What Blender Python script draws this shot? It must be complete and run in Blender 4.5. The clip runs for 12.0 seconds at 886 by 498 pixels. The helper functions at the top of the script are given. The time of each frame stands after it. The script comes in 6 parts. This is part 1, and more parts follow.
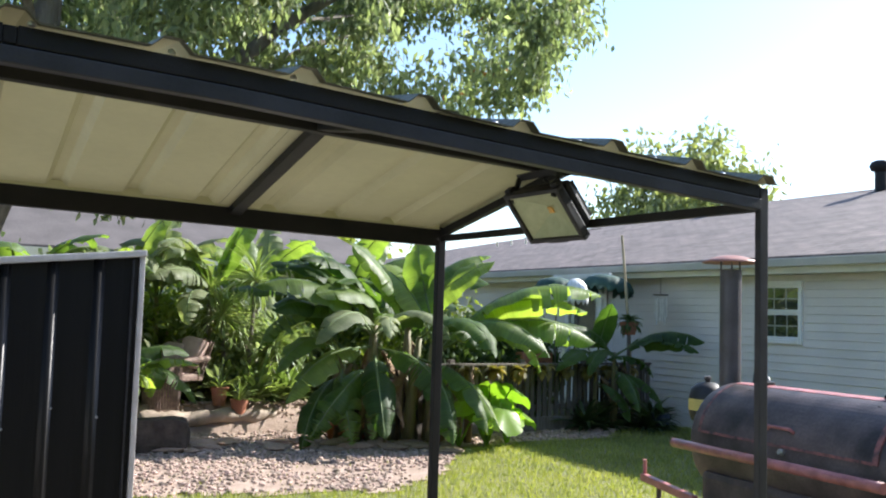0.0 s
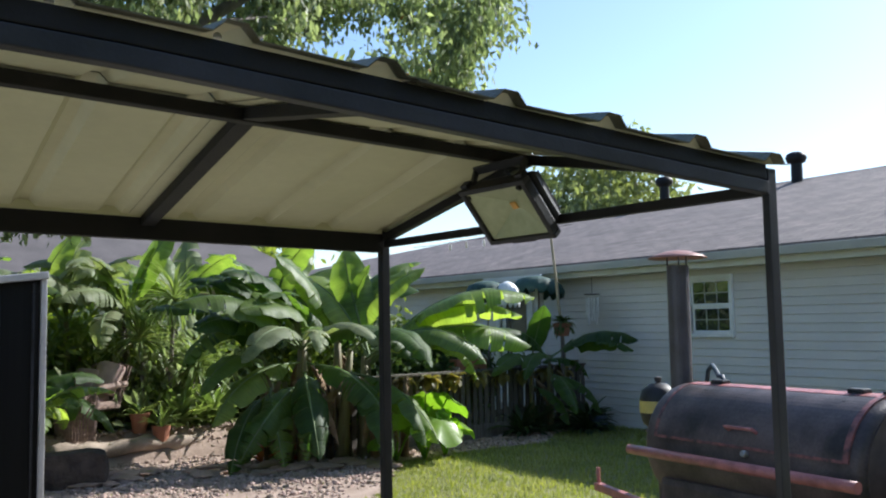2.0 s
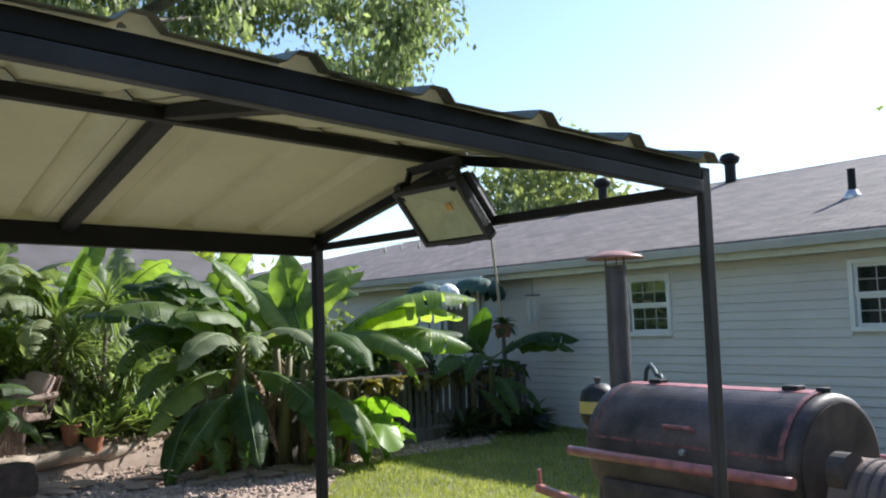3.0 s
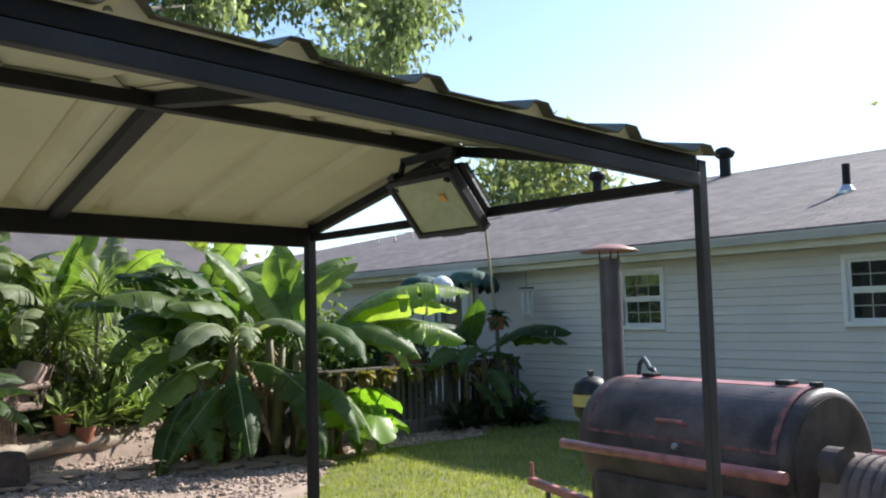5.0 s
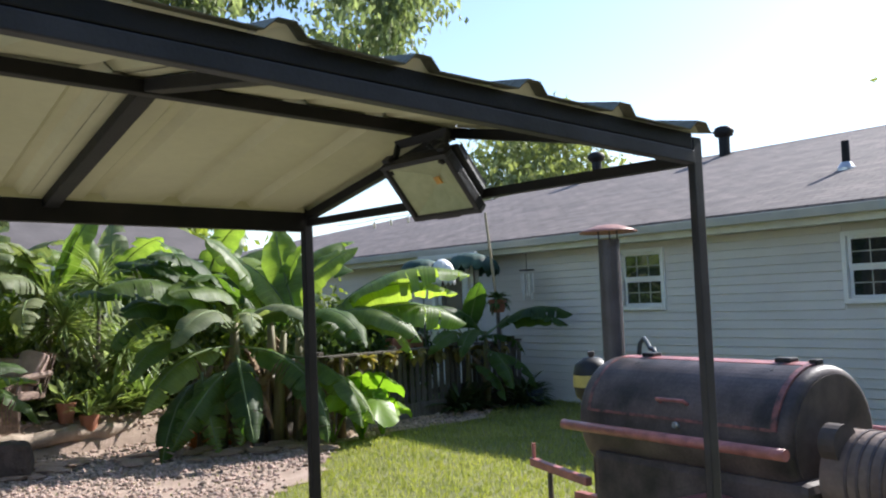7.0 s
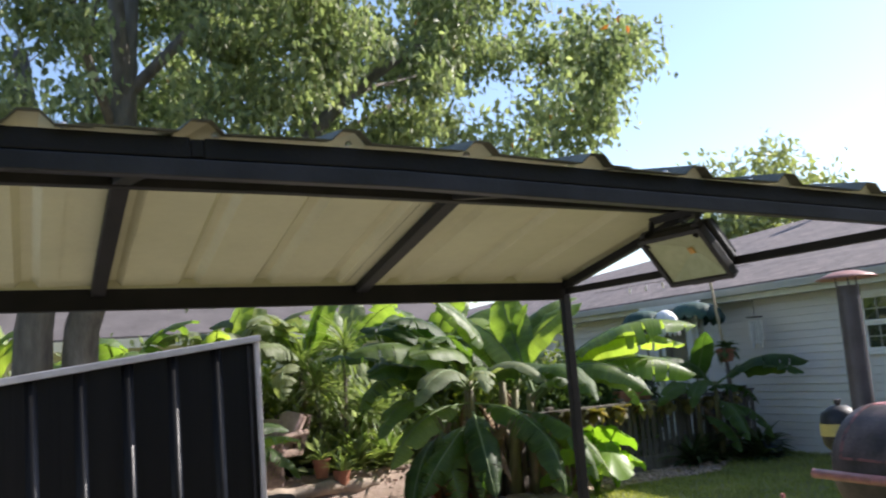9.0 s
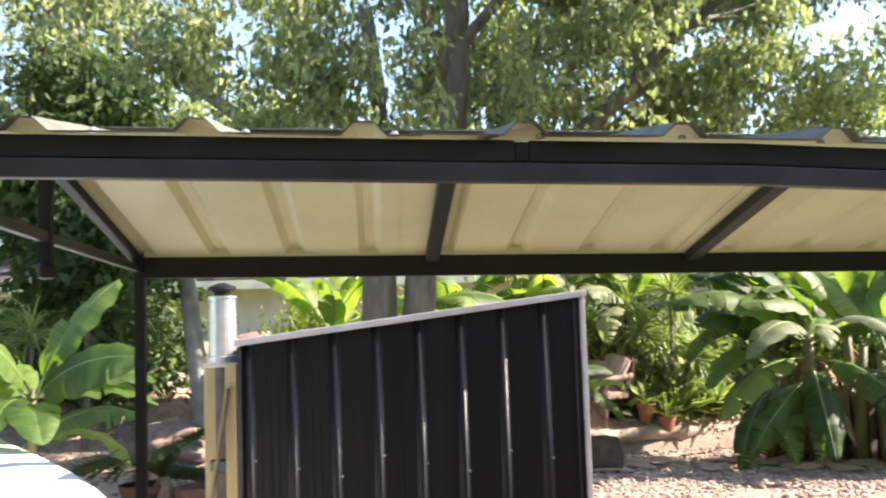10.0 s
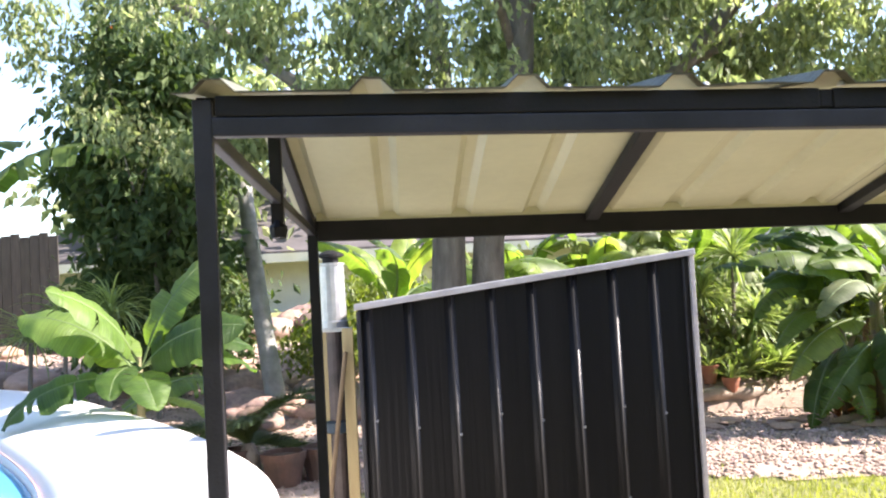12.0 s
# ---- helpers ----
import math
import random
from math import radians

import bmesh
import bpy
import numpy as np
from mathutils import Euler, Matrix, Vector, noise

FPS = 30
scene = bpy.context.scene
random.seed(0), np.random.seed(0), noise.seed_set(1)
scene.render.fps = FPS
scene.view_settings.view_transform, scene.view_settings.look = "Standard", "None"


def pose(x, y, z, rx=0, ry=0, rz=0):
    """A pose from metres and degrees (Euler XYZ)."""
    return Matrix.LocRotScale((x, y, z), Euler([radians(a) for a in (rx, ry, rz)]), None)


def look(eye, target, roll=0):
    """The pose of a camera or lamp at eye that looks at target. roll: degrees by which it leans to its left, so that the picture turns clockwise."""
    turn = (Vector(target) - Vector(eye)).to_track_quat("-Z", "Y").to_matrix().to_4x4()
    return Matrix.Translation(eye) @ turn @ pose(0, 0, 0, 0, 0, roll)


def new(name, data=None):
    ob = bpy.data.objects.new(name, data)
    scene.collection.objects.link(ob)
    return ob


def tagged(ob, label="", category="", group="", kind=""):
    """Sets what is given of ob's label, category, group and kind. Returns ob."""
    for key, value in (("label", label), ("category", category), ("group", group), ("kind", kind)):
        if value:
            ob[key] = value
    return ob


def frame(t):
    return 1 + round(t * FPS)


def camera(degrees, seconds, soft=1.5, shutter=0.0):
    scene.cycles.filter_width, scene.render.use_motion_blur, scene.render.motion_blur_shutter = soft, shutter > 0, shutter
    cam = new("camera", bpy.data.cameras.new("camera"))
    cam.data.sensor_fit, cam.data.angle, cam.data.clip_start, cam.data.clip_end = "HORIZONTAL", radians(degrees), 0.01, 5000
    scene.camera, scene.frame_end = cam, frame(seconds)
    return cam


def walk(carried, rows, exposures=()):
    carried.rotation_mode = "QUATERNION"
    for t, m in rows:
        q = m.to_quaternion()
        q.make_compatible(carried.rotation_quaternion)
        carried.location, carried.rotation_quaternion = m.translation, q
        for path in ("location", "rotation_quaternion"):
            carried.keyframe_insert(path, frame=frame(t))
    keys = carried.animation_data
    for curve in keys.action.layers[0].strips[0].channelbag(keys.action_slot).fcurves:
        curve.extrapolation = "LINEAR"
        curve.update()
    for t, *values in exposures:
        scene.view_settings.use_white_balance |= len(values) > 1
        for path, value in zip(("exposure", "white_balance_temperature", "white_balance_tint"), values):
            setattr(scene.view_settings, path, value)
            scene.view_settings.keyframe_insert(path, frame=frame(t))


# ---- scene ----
cam = camera(52.8, 12.0, soft=2.1, shutter=0.25)
EXPOSURES = [(0, 1.39, 6150, 11), (0.5, 1.19, 6050, 11), (1.0, 0.85, 5880, 11), (1.5, 0.74, 5880, 10), (2.5, 0.99, 5980, 10), (6.7, 1.04, 6130, 12), (9.0, 1.09, 6330, 16), (9.5, 1.62, 6950, 16), (10.0, 2.0, 6950, 17), (10.5, 2.15, 6900, 18), (12.0, 2.16, 6600, 19)]
PATH = [
    (0, (-1.784, -1.596, 1.672), (-0.801, 0.140, 1.819), 1.8),
    (0.5, (-1.886, -1.518, 1.672), (-0.839, 0.179, 1.826), 2.8),
    (1, (-1.994, -1.448, 1.682), (-0.808, 0.152, 1.859), 3.1),
    (1.5, (-1.852, -1.342, 1.672), (-0.704, 0.293, 1.760), -2.3),
    (2, (-1.670, -1.222, 1.693), (-0.539, 0.419, 1.857), -1.0),
    (2.5, (-1.618, -1.179, 1.702), (-0.416, 0.412, 1.858), -2.3),
    (3, (-1.613, -1.183, 1.699), (-0.377, 0.381, 1.865), -1.9),
    (5, (-1.597, -1.167, 1.699), (-0.351, 0.390, 1.847), -1.5),
    (5.5, (-1.596, -1.162, 1.694), (-0.345, 0.391, 1.844), -1.1),
    (6, (-1.589, -1.157, 1.692), (-0.326, 0.387, 1.825), -0.7),
    (6.5, (-1.580, -1.163, 1.687), (-0.308, 0.377, 1.798), -1.7),
    (8.5, (-1.800, -1.323, 1.741), (-0.781, 0.385, 1.952), -4.4),
    (9, (-1.961, -1.429, 1.730), (-1.108, 0.362, 1.988), -4.5),
    (9.5, (-1.948, -1.379, 1.818), (-1.423, 0.543, 1.991), -2.5),
    (10, (-1.940, -1.369, 1.851), (-1.784, 0.619, 2.003), -1.9),
    (10.5, (-2.112, -1.502, 1.843), (-2.058, 0.492, 1.989), -2.3),
    (11, (-2.299, -1.555, 1.852), (-2.052, 0.428, 1.940), -4.2),
    (11.5, (-2.385, -1.544, 1.853), (-2.219, 0.447, 1.936), -4.1),
    (12, (-2.416, -1.435, 1.825), (-2.322, 0.561, 1.914), -3.1),
]
walk(cam, [(t, look(eye, aim, roll)) for t, eye, aim, roll in PATH], EXPOSURES)

# ---- light ----
SUN_AZ, SUN_EL = 92.5, 36.0
world = bpy.data.worlds.new("sky")
scene.world = world
world.use_nodes = True
wn = world.node_tree.nodes
sky = wn.new("ShaderNodeTexSky")
sky.sky_type = "NISHITA"
sky.sun_disc = False
sky.sun_elevation, sky.sun_rotation = radians(SUN_EL), radians(SUN_AZ)
sky.air_density, sky.dust_density, sky.ozone_density = 1.0, 0.7, 1.6
wn["Background"].inputs["Strength"].default_value = 0.12
world.node_tree.links.new(sky.outputs["Color"], wn["Background"].inputs["Color"])
sun = new("sun", bpy.data.lights.new("sun", "SUN"))
sun.data.energy, sun.data.angle, sun.data.color = 5.0, radians(0.55), (1.0, 0.94, 0.84)
a, e = radians(SUN_AZ), radians(SUN_EL)
sun_dir = Vector((math.sin(a) * math.cos(e), math.cos(a) * math.cos(e), math.sin(e)))
sun.matrix_world = look(sun_dir * 60, (0, 0, 0))


# ---- materials ----
def material(name, base, second=None, scale=6.0, rough=0.6, metal=0.0, bump=0.0, bump_scale=40.0,
             translucent=0.0, island=0.0, per_object=0.0, coat=0.0, fine=0.25, stretch=(1, 1, 1), spec=0.5, tint=(2.2, 2.3, 0.8)):
    """Two-scale noise colour, bump, optional light passing through, and a hue spread per island or object."""
    m = bpy.data.materials.new(name)
    m.use_nodes = True
    n, links = m.node_tree.nodes, m.node_tree.links
    bsdf = n["Principled BSDF"]
    bsdf.inputs["Roughness"].default_value = rough
    bsdf.inputs["Metallic"].default_value = metal
    bsdf.inputs["Coat Weight"].default_value = coat
    bsdf.inputs["Specular IOR Level"].default_value = spec
    co = n.new("ShaderNodeTexCoord")
    mp = n.new("ShaderNodeMapping")
    mp.inputs["Scale"].default_value = stretch
    links.new(co.outputs["Object"], mp.inputs["Vector"])
    big = n.new("ShaderNodeTexNoise")
    big.inputs["Scale"].default_value = scale
    big.inputs["Detail"].default_value = 5
    links.new(mp.outputs["Vector"], big.inputs["Vector"])
    ramp = n.new("ShaderNodeValToRGB")
    second = second or tuple(c * 0.75 for c in base)
    ramp.color_ramp.elements[0].position, ramp.color_ramp.elements[1].position = 0.32, 0.68
    ramp.color_ramp.elements[0].color = (*second, 1)
    ramp.color_ramp.elements[1].color = (*base, 1)
    links.new(big.outputs["Fac"], ramp.inputs["Fac"])
    small = n.new("ShaderNodeTexNoise")
    small.inputs["Scale"].default_value = bump_scale
    small.inputs["Detail"].default_value = 4
    links.new(mp.outputs["Vector"], small.inputs["Vector"])
    mul = n.new("ShaderNodeMixRGB")
    mul.blend_type = "MULTIPLY"
    mul.inputs["Fac"].default_value = fine
    links.new(ramp.outputs["Color"], mul.inputs["Color1"])
    links.new(small.outputs["Fac"], mul.inputs["Color2"])
    colour = mul.outputs["Color"]
    if island or per_object:
        hsv = n.new("ShaderNodeHueSaturation")
        if island:
            src = n.new("ShaderNodeNewGeometry").outputs["Random Per Island"]
        else:
            src = n.new("ShaderNodeObjectInfo").outputs["Random"]
        span = island or per_object
        mr = n.new("ShaderNodeMapRange")
        mr.inputs["To Min"].default_value, mr.inputs["To Max"].default_value = 1 - span, 1 + span
        links.new(src, mr.inputs["Value"])
        links.new(mr.outputs["Result"], hsv.inputs["Value"])
        mh = n.new("ShaderNodeMapRange")
        mh.inputs["To Min"].default_value, mh.inputs["To Max"].default_value = 0.5 + 0.04 * span, 0.5 - 0.05 * span
        links.new(src, mh.inputs["Value"])
        links.new(mh.outputs["Result"], hsv.inputs["Hue"])
        links.new(colour, hsv.inputs["Color"])
        colour = hsv.outputs["Color"]
    links.new(colour, bsdf.inputs["Base Color"])
    if bump:
        bp = n.new("ShaderNodeBump")
        bp.inputs["Strength"].default_value = bump
        bp.inputs["Distance"].default_value = 0.02
        links.new(small.outputs["Fac"], bp.inputs["Height"])
        links.new(bp.outputs["Normal"], bsdf.inputs["Normal"])
    if translucent:
        tr = n.new("ShaderNodeBsdfTranslucent")
        br = n.new("ShaderNodeMixRGB")
        br.blend_type = "MULTIPLY"
        br.inputs["Fac"].default_value = 1
        br.inputs["Color2"].default_value = (*tint, 1)
        links.new(colour, br.inputs["Color1"])
        links.new(br.outputs["Color"], tr.inputs["Color"])
        mix = n.new("ShaderNodeMixShader")
        mix.inputs["Fac"].default_value = translucent
        links.new(bsdf.outputs["BSDF"], mix.inputs[1])
        links.new(tr.outputs["BSDF"], mix.inputs[2])
        links.new(mix.outputs["Shader"], n["Material Output"].inputs["Surface"])
    return m


STEEL = material("weathered_black_steel", (0.017, 0.015, 0.015), (0.008, 0.008, 0.008), 9, 0.55, 0.0, 0.08, 160, spec=0.25)
STEEL_FADED = material("faded_black_paint", (0.038, 0.037, 0.045), (0.016, 0.015, 0.017), 7, 0.46, 0.0, 0.06, 160, spec=0.35)
CREAM = material("cream_painted_sheet", (0.56, 0.53, 0.325), (0.48, 0.455, 0.275), 3, 0.5, 0, 0.1, 30, fine=0.12)
ROOF_TOP = material("dusty_grey_green_sheet", (0.19, 0.195, 0.15), (0.095, 0.10, 0.068), 8, 0.55, 0.0, 0.35, 60)
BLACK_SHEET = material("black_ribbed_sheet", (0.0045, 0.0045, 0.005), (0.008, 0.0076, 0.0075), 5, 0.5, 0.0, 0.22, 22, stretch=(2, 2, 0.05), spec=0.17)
# Sunlight catching one flank of each shed rib, put into a lighter colour.
LIT_RIB = material("lit_rib_flank", (0.022, 0.021, 0.022), (0.012, 0.011, 0.012), 14, 0.45, 0.0, 0.1, 60, stretch=(1, 1, 0.3), spec=0.45)
TRIM_GREY = material("grey_metal_trim", (0.54, 0.51, 0.51), (0.42, 0.395, 0.395), 10, 0.4, 0.3, 0.1, 60)
LAMP_BLACK = material("lamp_black_cast", (0.018, 0.018, 0.019), None, 12, 0.55, 0.0, 0.1, 120)
# Olive tone: the canopy's reflection is put into this base colour.
REFLECTOR = material("lamp_reflector", (0.50, 0.53, 0.33), (0.42, 0.45, 0.26), 20, 0.45, 0.25, 0.05, 60)
ORANGE = material("led_orange", (0.7, 0.38, 0.08), None, 20, 0.4)
GLASS_BULB = bpy.data.materials.new("white_bulb_glass")
GLASS_BULB.use_nodes = True
# White body colour stands in for bright glints on the clear glass.
GLASS_BULB.node_tree.nodes["Principled BSDF"].inputs["Base Color"].default_value = (0.95, 0.95, 0.95, 1)
GLASS_BULB.node_tree.nodes["Principled BSDF"].inputs["Transmission Weight"].default_value = 0.35
GLASS_BULB.node_tree.nodes["Principled BSDF"].inputs["Roughness"].default_value = 0.08
MOSSY = material("mossy_sheet_edge", (0.19, 0.175, 0.115), (0.04, 0.045, 0.025), 5, 0.8, 0, 0.4, 60)
SIDING = material("blue_grey_vinyl", (0.70, 0.67, 0.635), (0.64, 0.61, 0.585), 1.2, 0.5, 0, 0.08, 60, per_object=0.04, fine=0.1)
WHITE = material("white_vinyl", (0.86, 0.86, 0.85), (0.80, 0.80, 0.78), 4, 0.4, 0, 0.05, 40, fine=0.08)
FASCIA = material("cream_white_fascia", (0.72, 0.71, 0.60), (0.62, 0.60, 0.50), 3, 0.5, 0, 0.05, 40, fine=0.1)
GUTTER = material("pale_grey_gutter", (0.50, 0.49, 0.43), (0.42, 0.41, 0.37), 3, 0.4, 0, 0.05, 40, fine=0.1)
PANE = bpy.data.materials.new("window_glass")
PANE.use_nodes = True
pn = PANE.node_tree.nodes["Principled BSDF"]
pn.inputs["Base Color"].default_value = (0.02, 0.025, 0.025, 1)
pn.inputs["Roughness"].default_value = 0.03
pn.inputs["Specular IOR Level"].default_value = 1.0
pn.inputs["Coat Weight"].default_value = 1.0
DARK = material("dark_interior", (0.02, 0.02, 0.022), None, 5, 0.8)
RED_STEEL = material("red_oxide_paint", (0.56, 0.21, 0.19), (0.30, 0.105, 0.095), 11, 0.45, 0.0, 0.3, 60, coat=0.1)
SMOKER = material("sooty_black_steel", (0.19, 0.145, 0.14), (0.045, 0.038, 0.041), 4.5, 0.5, 0.0, 0.10, 60, spec=0.4, fine=0.6)
SEAM_WORN = material("worn_red_seam", (0.36, 0.13, 0.12), (0.05, 0.04, 0.042), 16, 0.5, 0.0, 0.2, 60)
RUSTY = material("rusty_barrel_end", (0.15, 0.115, 0.10), (0.05, 0.04, 0.038), 5, 0.6, 0.1, 0.08, 30)
CHIMNEY = material("grey_brown_stack", (0.10, 0.09, 0.095), (0.07, 0.06, 0.06), 6, 0.5, 0.1, 0.2, 50)
CAP = material("rusty_red_cap", (0.40, 0.20, 0.16), (0.28, 0.13, 0.10), 9, 0.5, 0.1, 0.2, 60)
RUBBER = material("tyre_rubber", (0.025, 0.025, 0.025), None, 10, 0.8, 0, 0.3, 80)
YELLOW = material("yellow_label", (0.62, 0.52, 0.16), (0.55, 0.45, 0.12), 10, 0.5)
GALV = material("galvanised_steel", (0.72, 0.72, 0.73), (0.55, 0.56, 0.58), 12, 0.28, 0.7, 0.1, 40)
LUMBER = material("yellow_pine", (0.50, 0.40, 0.20), (0.40, 0.30, 0.14), 4, 0.65, 0, 0.25, 50, stretch=(6, 6, 0.5))
OLD_WOOD = material("weathered_fence_wood", (0.19, 0.165, 0.14), (0.10, 0.085, 0.07), 5, 0.8, 0, 0.4, 60, per_object=0.2, stretch=(5, 5, 0.6))
DARK_BOARD = material("dark_weathered_board", (0.075, 0.062, 0.05), (0.04, 0.034, 0.028), 5, 0.85, 0, 0.4, 60, per_object=0.2, stretch=(5, 5, 0.6))
LOG = material("sun_bleached_log", (0.46, 0.37, 0.29), (0.27, 0.21, 0.16), 5, 0.8, 0, 0.5, 40)
TERRACOTTA = material("terracotta", (0.42, 0.17, 0.09), (0.33, 0.13, 0.08), 6, 0.75, 0, 0.2, 50)
WICKER = material("brown_wicker", (0.36, 0.25, 0.20), (0.18, 0.12, 0.10), 20, 0.65, 0, 0.5, 120)
CUSHION = material("faded_rose_cushion", (0.55, 0.39, 0.35), (0.43, 0.29, 0.26), 8, 0.85, 0, 0.3, 60)
SHINGLE = material("grey_brown_shingle", (0.245, 0.205, 0.195), (0.165, 0.14, 0.135), 2.2, 0.85, 0, 0.5, 30, stretch=(1, 1, 1), fine=0.4)
sn, sl = SHINGLE.node_tree.nodes, SHINGLE.node_tree.links
tabs = sn.new("ShaderNodeTexBrick")
tabs.inputs["Scale"].default_value = 1.0
tabs.inputs["Brick Width"].default_value, tabs.inputs["Row Height"].default_value = 0.33, 0.15
tabs.inputs["Mortar Size"].default_value, tabs.inputs["Bias"].default_value = 0.012, 0.0
tabs.inputs["Color1"].default_value, tabs.inputs["Color2"].default_value, tabs.inputs["Mortar"].default_value = (1.15, 1.12, 1.1, 1), (0.72, 0.72, 0.74, 1), (0.4, 0.38, 0.38, 1)
turn = sn.new("ShaderNodeSeparateXYZ")
flat_co = sn.new("ShaderNodeCombineXYZ")
sl.new(sn["Texture Coordinate"].outputs["Object"], turn.inputs[0])
sl.new(turn.outputs["Y"], flat_co.inputs["X"])
sl.new(turn.outputs["X"], flat_co.inputs["Y"])
sl.new(flat_co.outputs[0], tabs.inputs["Vector"])
tone = sn.new("ShaderNodeMixRGB")
tone.blend_type = "MULTIPLY"
tone.inputs["Fac"].default_value = 0.85
base_in = sn["Principled BSDF"].inputs["Base Color"]
sl.new(base_in.links[0].from_socket, tone.inputs["Color1"])
sl.new(tabs.outputs["Color"], tone.inputs["Color2"])
sl.new(tone.outputs["Color"], base_in)
FAR_SHINGLE = material("far_grey_shingle", (0.13, 0.115, 0.115), (0.09, 0.08, 0.08), 2, 0.9, 0, 0.3, 20)
SOIL = material("garden_soil", (0.14, 0.10, 0.07), (0.08, 0.06, 0.04), 1.5, 0.95, 0, 0.6, 14)
GROUND = material("lawn_ground", (0.24, 0.235, 0.09), (0.16, 0.17, 0.06), 1.3, 0.95, 0, 0.6, 30)
GRASS = material("grass_blade", (0.31, 0.32, 0.115), (0.21, 0.245, 0.08), 1.6, 0.6, 0, 0, 30, translucent=0.35, island=0.25)
GRAVEL_BASE = material("gravel_base", (0.48, 0.365, 0.295), (0.32, 0.235, 0.185), 3, 0.95, 0, 0.7, 40)
PEBBLE = material("river_pebble", (0.51, 0.39, 0.315), (0.32, 0.235, 0.19), 4, 0.8, 0, 0.2, 30, island=0.38)
FLAGSTONE = material("tan_flagstone", (0.50, 0.34, 0.25), (0.38, 0.25, 0.18), 4, 0.85, 0, 0.4, 30, per_object=0.2)
BOULDER = material("rose_brown_boulder", (0.36, 0.25, 0.20), (0.22, 0.15, 0.125), 4, 0.85, 0, 0.6, 16, per_object=0.2)
BARK = material("grey_bark", (0.23, 0.205, 0.175), (0.12, 0.105, 0.088), 6, 0.9, 0, 0.9, 26, stretch=(2, 2, 0.5))
PALE_BARK = material("pale_smooth_bark", (0.36, 0.36, 0.335), (0.20, 0.20, 0.18), 5, 0.8, 0, 0.4, 22)
TREE_LEAF = material("tree_leaf", (0.38, 0.415, 0.215), (0.18, 0.215, 0.105), 0.8, 0.5, 0, 0, 30, spec=0.35, translucent=0.45, island=0.5, tint=(1.3, 1.5, 0.95))
AUTUMN = material("turning_leaf", (0.42, 0.15, 0.06), (0.3, 0.1, 0.05), 2, 0.55, 0, 0, 30, translucent=0.4, island=0.3)
FAR_LEAF = material("yellow_green_leaf", (0.17, 0.21, 0.055), (0.12, 0.16, 0.04), 0.8, 0.5, 0, 0, 30, translucent=0.45, island=0.3)
# Paler leaf for far trees: distance haze is mixed into the colour.
HAZY_LEAF = material("hazed_far_leaf", (0.25, 0.28, 0.14), (0.17, 0.20, 0.09), 0.8, 0.5, 0, 0, 30, translucent=0.4, island=0.4, tint=(1.8, 1.9, 0.9))
DARK_LEAF = material("dark_evergreen_leaf", (0.10, 0.145, 0.06), (0.05, 0.085, 0.035), 0.8, 0.65, 0, 0, 30, translucent=0.22, island=0.35, spec=0.15)
BANANA = material("banana_leaf", (0.22, 0.30, 0.085), (0.14, 0.22, 0.055), 2.5, 0.40, 0, 0.0, 14, translucent=0.5, per_object=0.35, spec=0.5)
# Darker copy of the banana leaf; shade on hanging leaves is in its colour.
BANANA_SHADED = material("shaded_banana_leaf", (0.11, 0.18, 0.045), (0.065, 0.122, 0.03), 2.5, 0.48, 0, 0.0, 14, translucent=0.45, per_object=0.45, spec=0.38)
# Paler copy for leaves in full sun: the sunlight is in the colour.
BANANA_PALE = material("sunlit_banana_leaf", (0.30, 0.335, 0.20), (0.20, 0.25, 0.12), 2.5, 0.5, 0, 0.0, 18, translucent=0.4, per_object=0.25, spec=0.3, tint=(1.5, 1.6, 0.7))


def pleat(m, per_metre=46.0, strength=0.55):
    """Side veins run out from the midrib: fine ridges and a faint streaking along the blade."""
    n, links = m.node_tree.nodes, m.node_tree.links
    uv = n.new("ShaderNodeUVMap")
    uv.uv_map = "blade"
    mp = n.new("ShaderNodeMapping")
    mp.inputs["Scale"].default_value = (per_metre, 0.8, 1)
    links.new(uv.outputs["UV"], mp.inputs["Vector"])
    vein = n.new("ShaderNodeTexNoise")
    vein.inputs["Scale"].default_value = 1.0
    vein.inputs["Detail"].default_value = 3
    links.new(mp.outputs["Vector"], vein.inputs["Vector"])
    bp = n.new("ShaderNodeBump")
    bp.inputs["Strength"].default_value = strength
    bp.inputs["Distance"].default_value = 0.02
    links.new(vein.outputs["Fac"], bp.inputs["Height"])
    bsdf = n["Principled BSDF"]
    links.new(bp.outputs["Normal"], bsdf.inputs["Normal"])
    mr = n.new("ShaderNodeMapRange")
    mr.inputs["From Min"].default_value, mr.inputs["From Max"].default_value = 0.3, 0.7
    mr.inputs["To Min"].default_value, mr.inputs["To Max"].default_value = 0.72, 1.18
    links.new(vein.outputs["Fac"], mr.inputs["Value"])
    tone1 = n.new("ShaderNodeMixRGB")
    tone1.blend_type = "MULTIPLY"
    tone1.inputs["Fac"].default_value = 1.0
    old = bsdf.inputs["Base Color"].links[0].from_socket
    goes = [lk.to_socket for lk in old.links]
    links.new(old, tone1.inputs["Color1"])
    links.new(mr.outputs["Result"], tone1.inputs["Color2"])
    for to in goes:
        links.new(tone1.outputs["Color"], to)


for m in (BANANA, BANANA_SHADED, BANANA_PALE):
    pleat(m)
MIDRIB = material("banana_midrib", (0.16, 0.23, 0.08), None, 4, 0.6)
STEM = material("banana_stem", (0.22, 0.22, 0.085), (0.15, 0.11, 0.06), 5, 0.6, 0, 0.3, 20, stretch=(3, 3, 0.4))
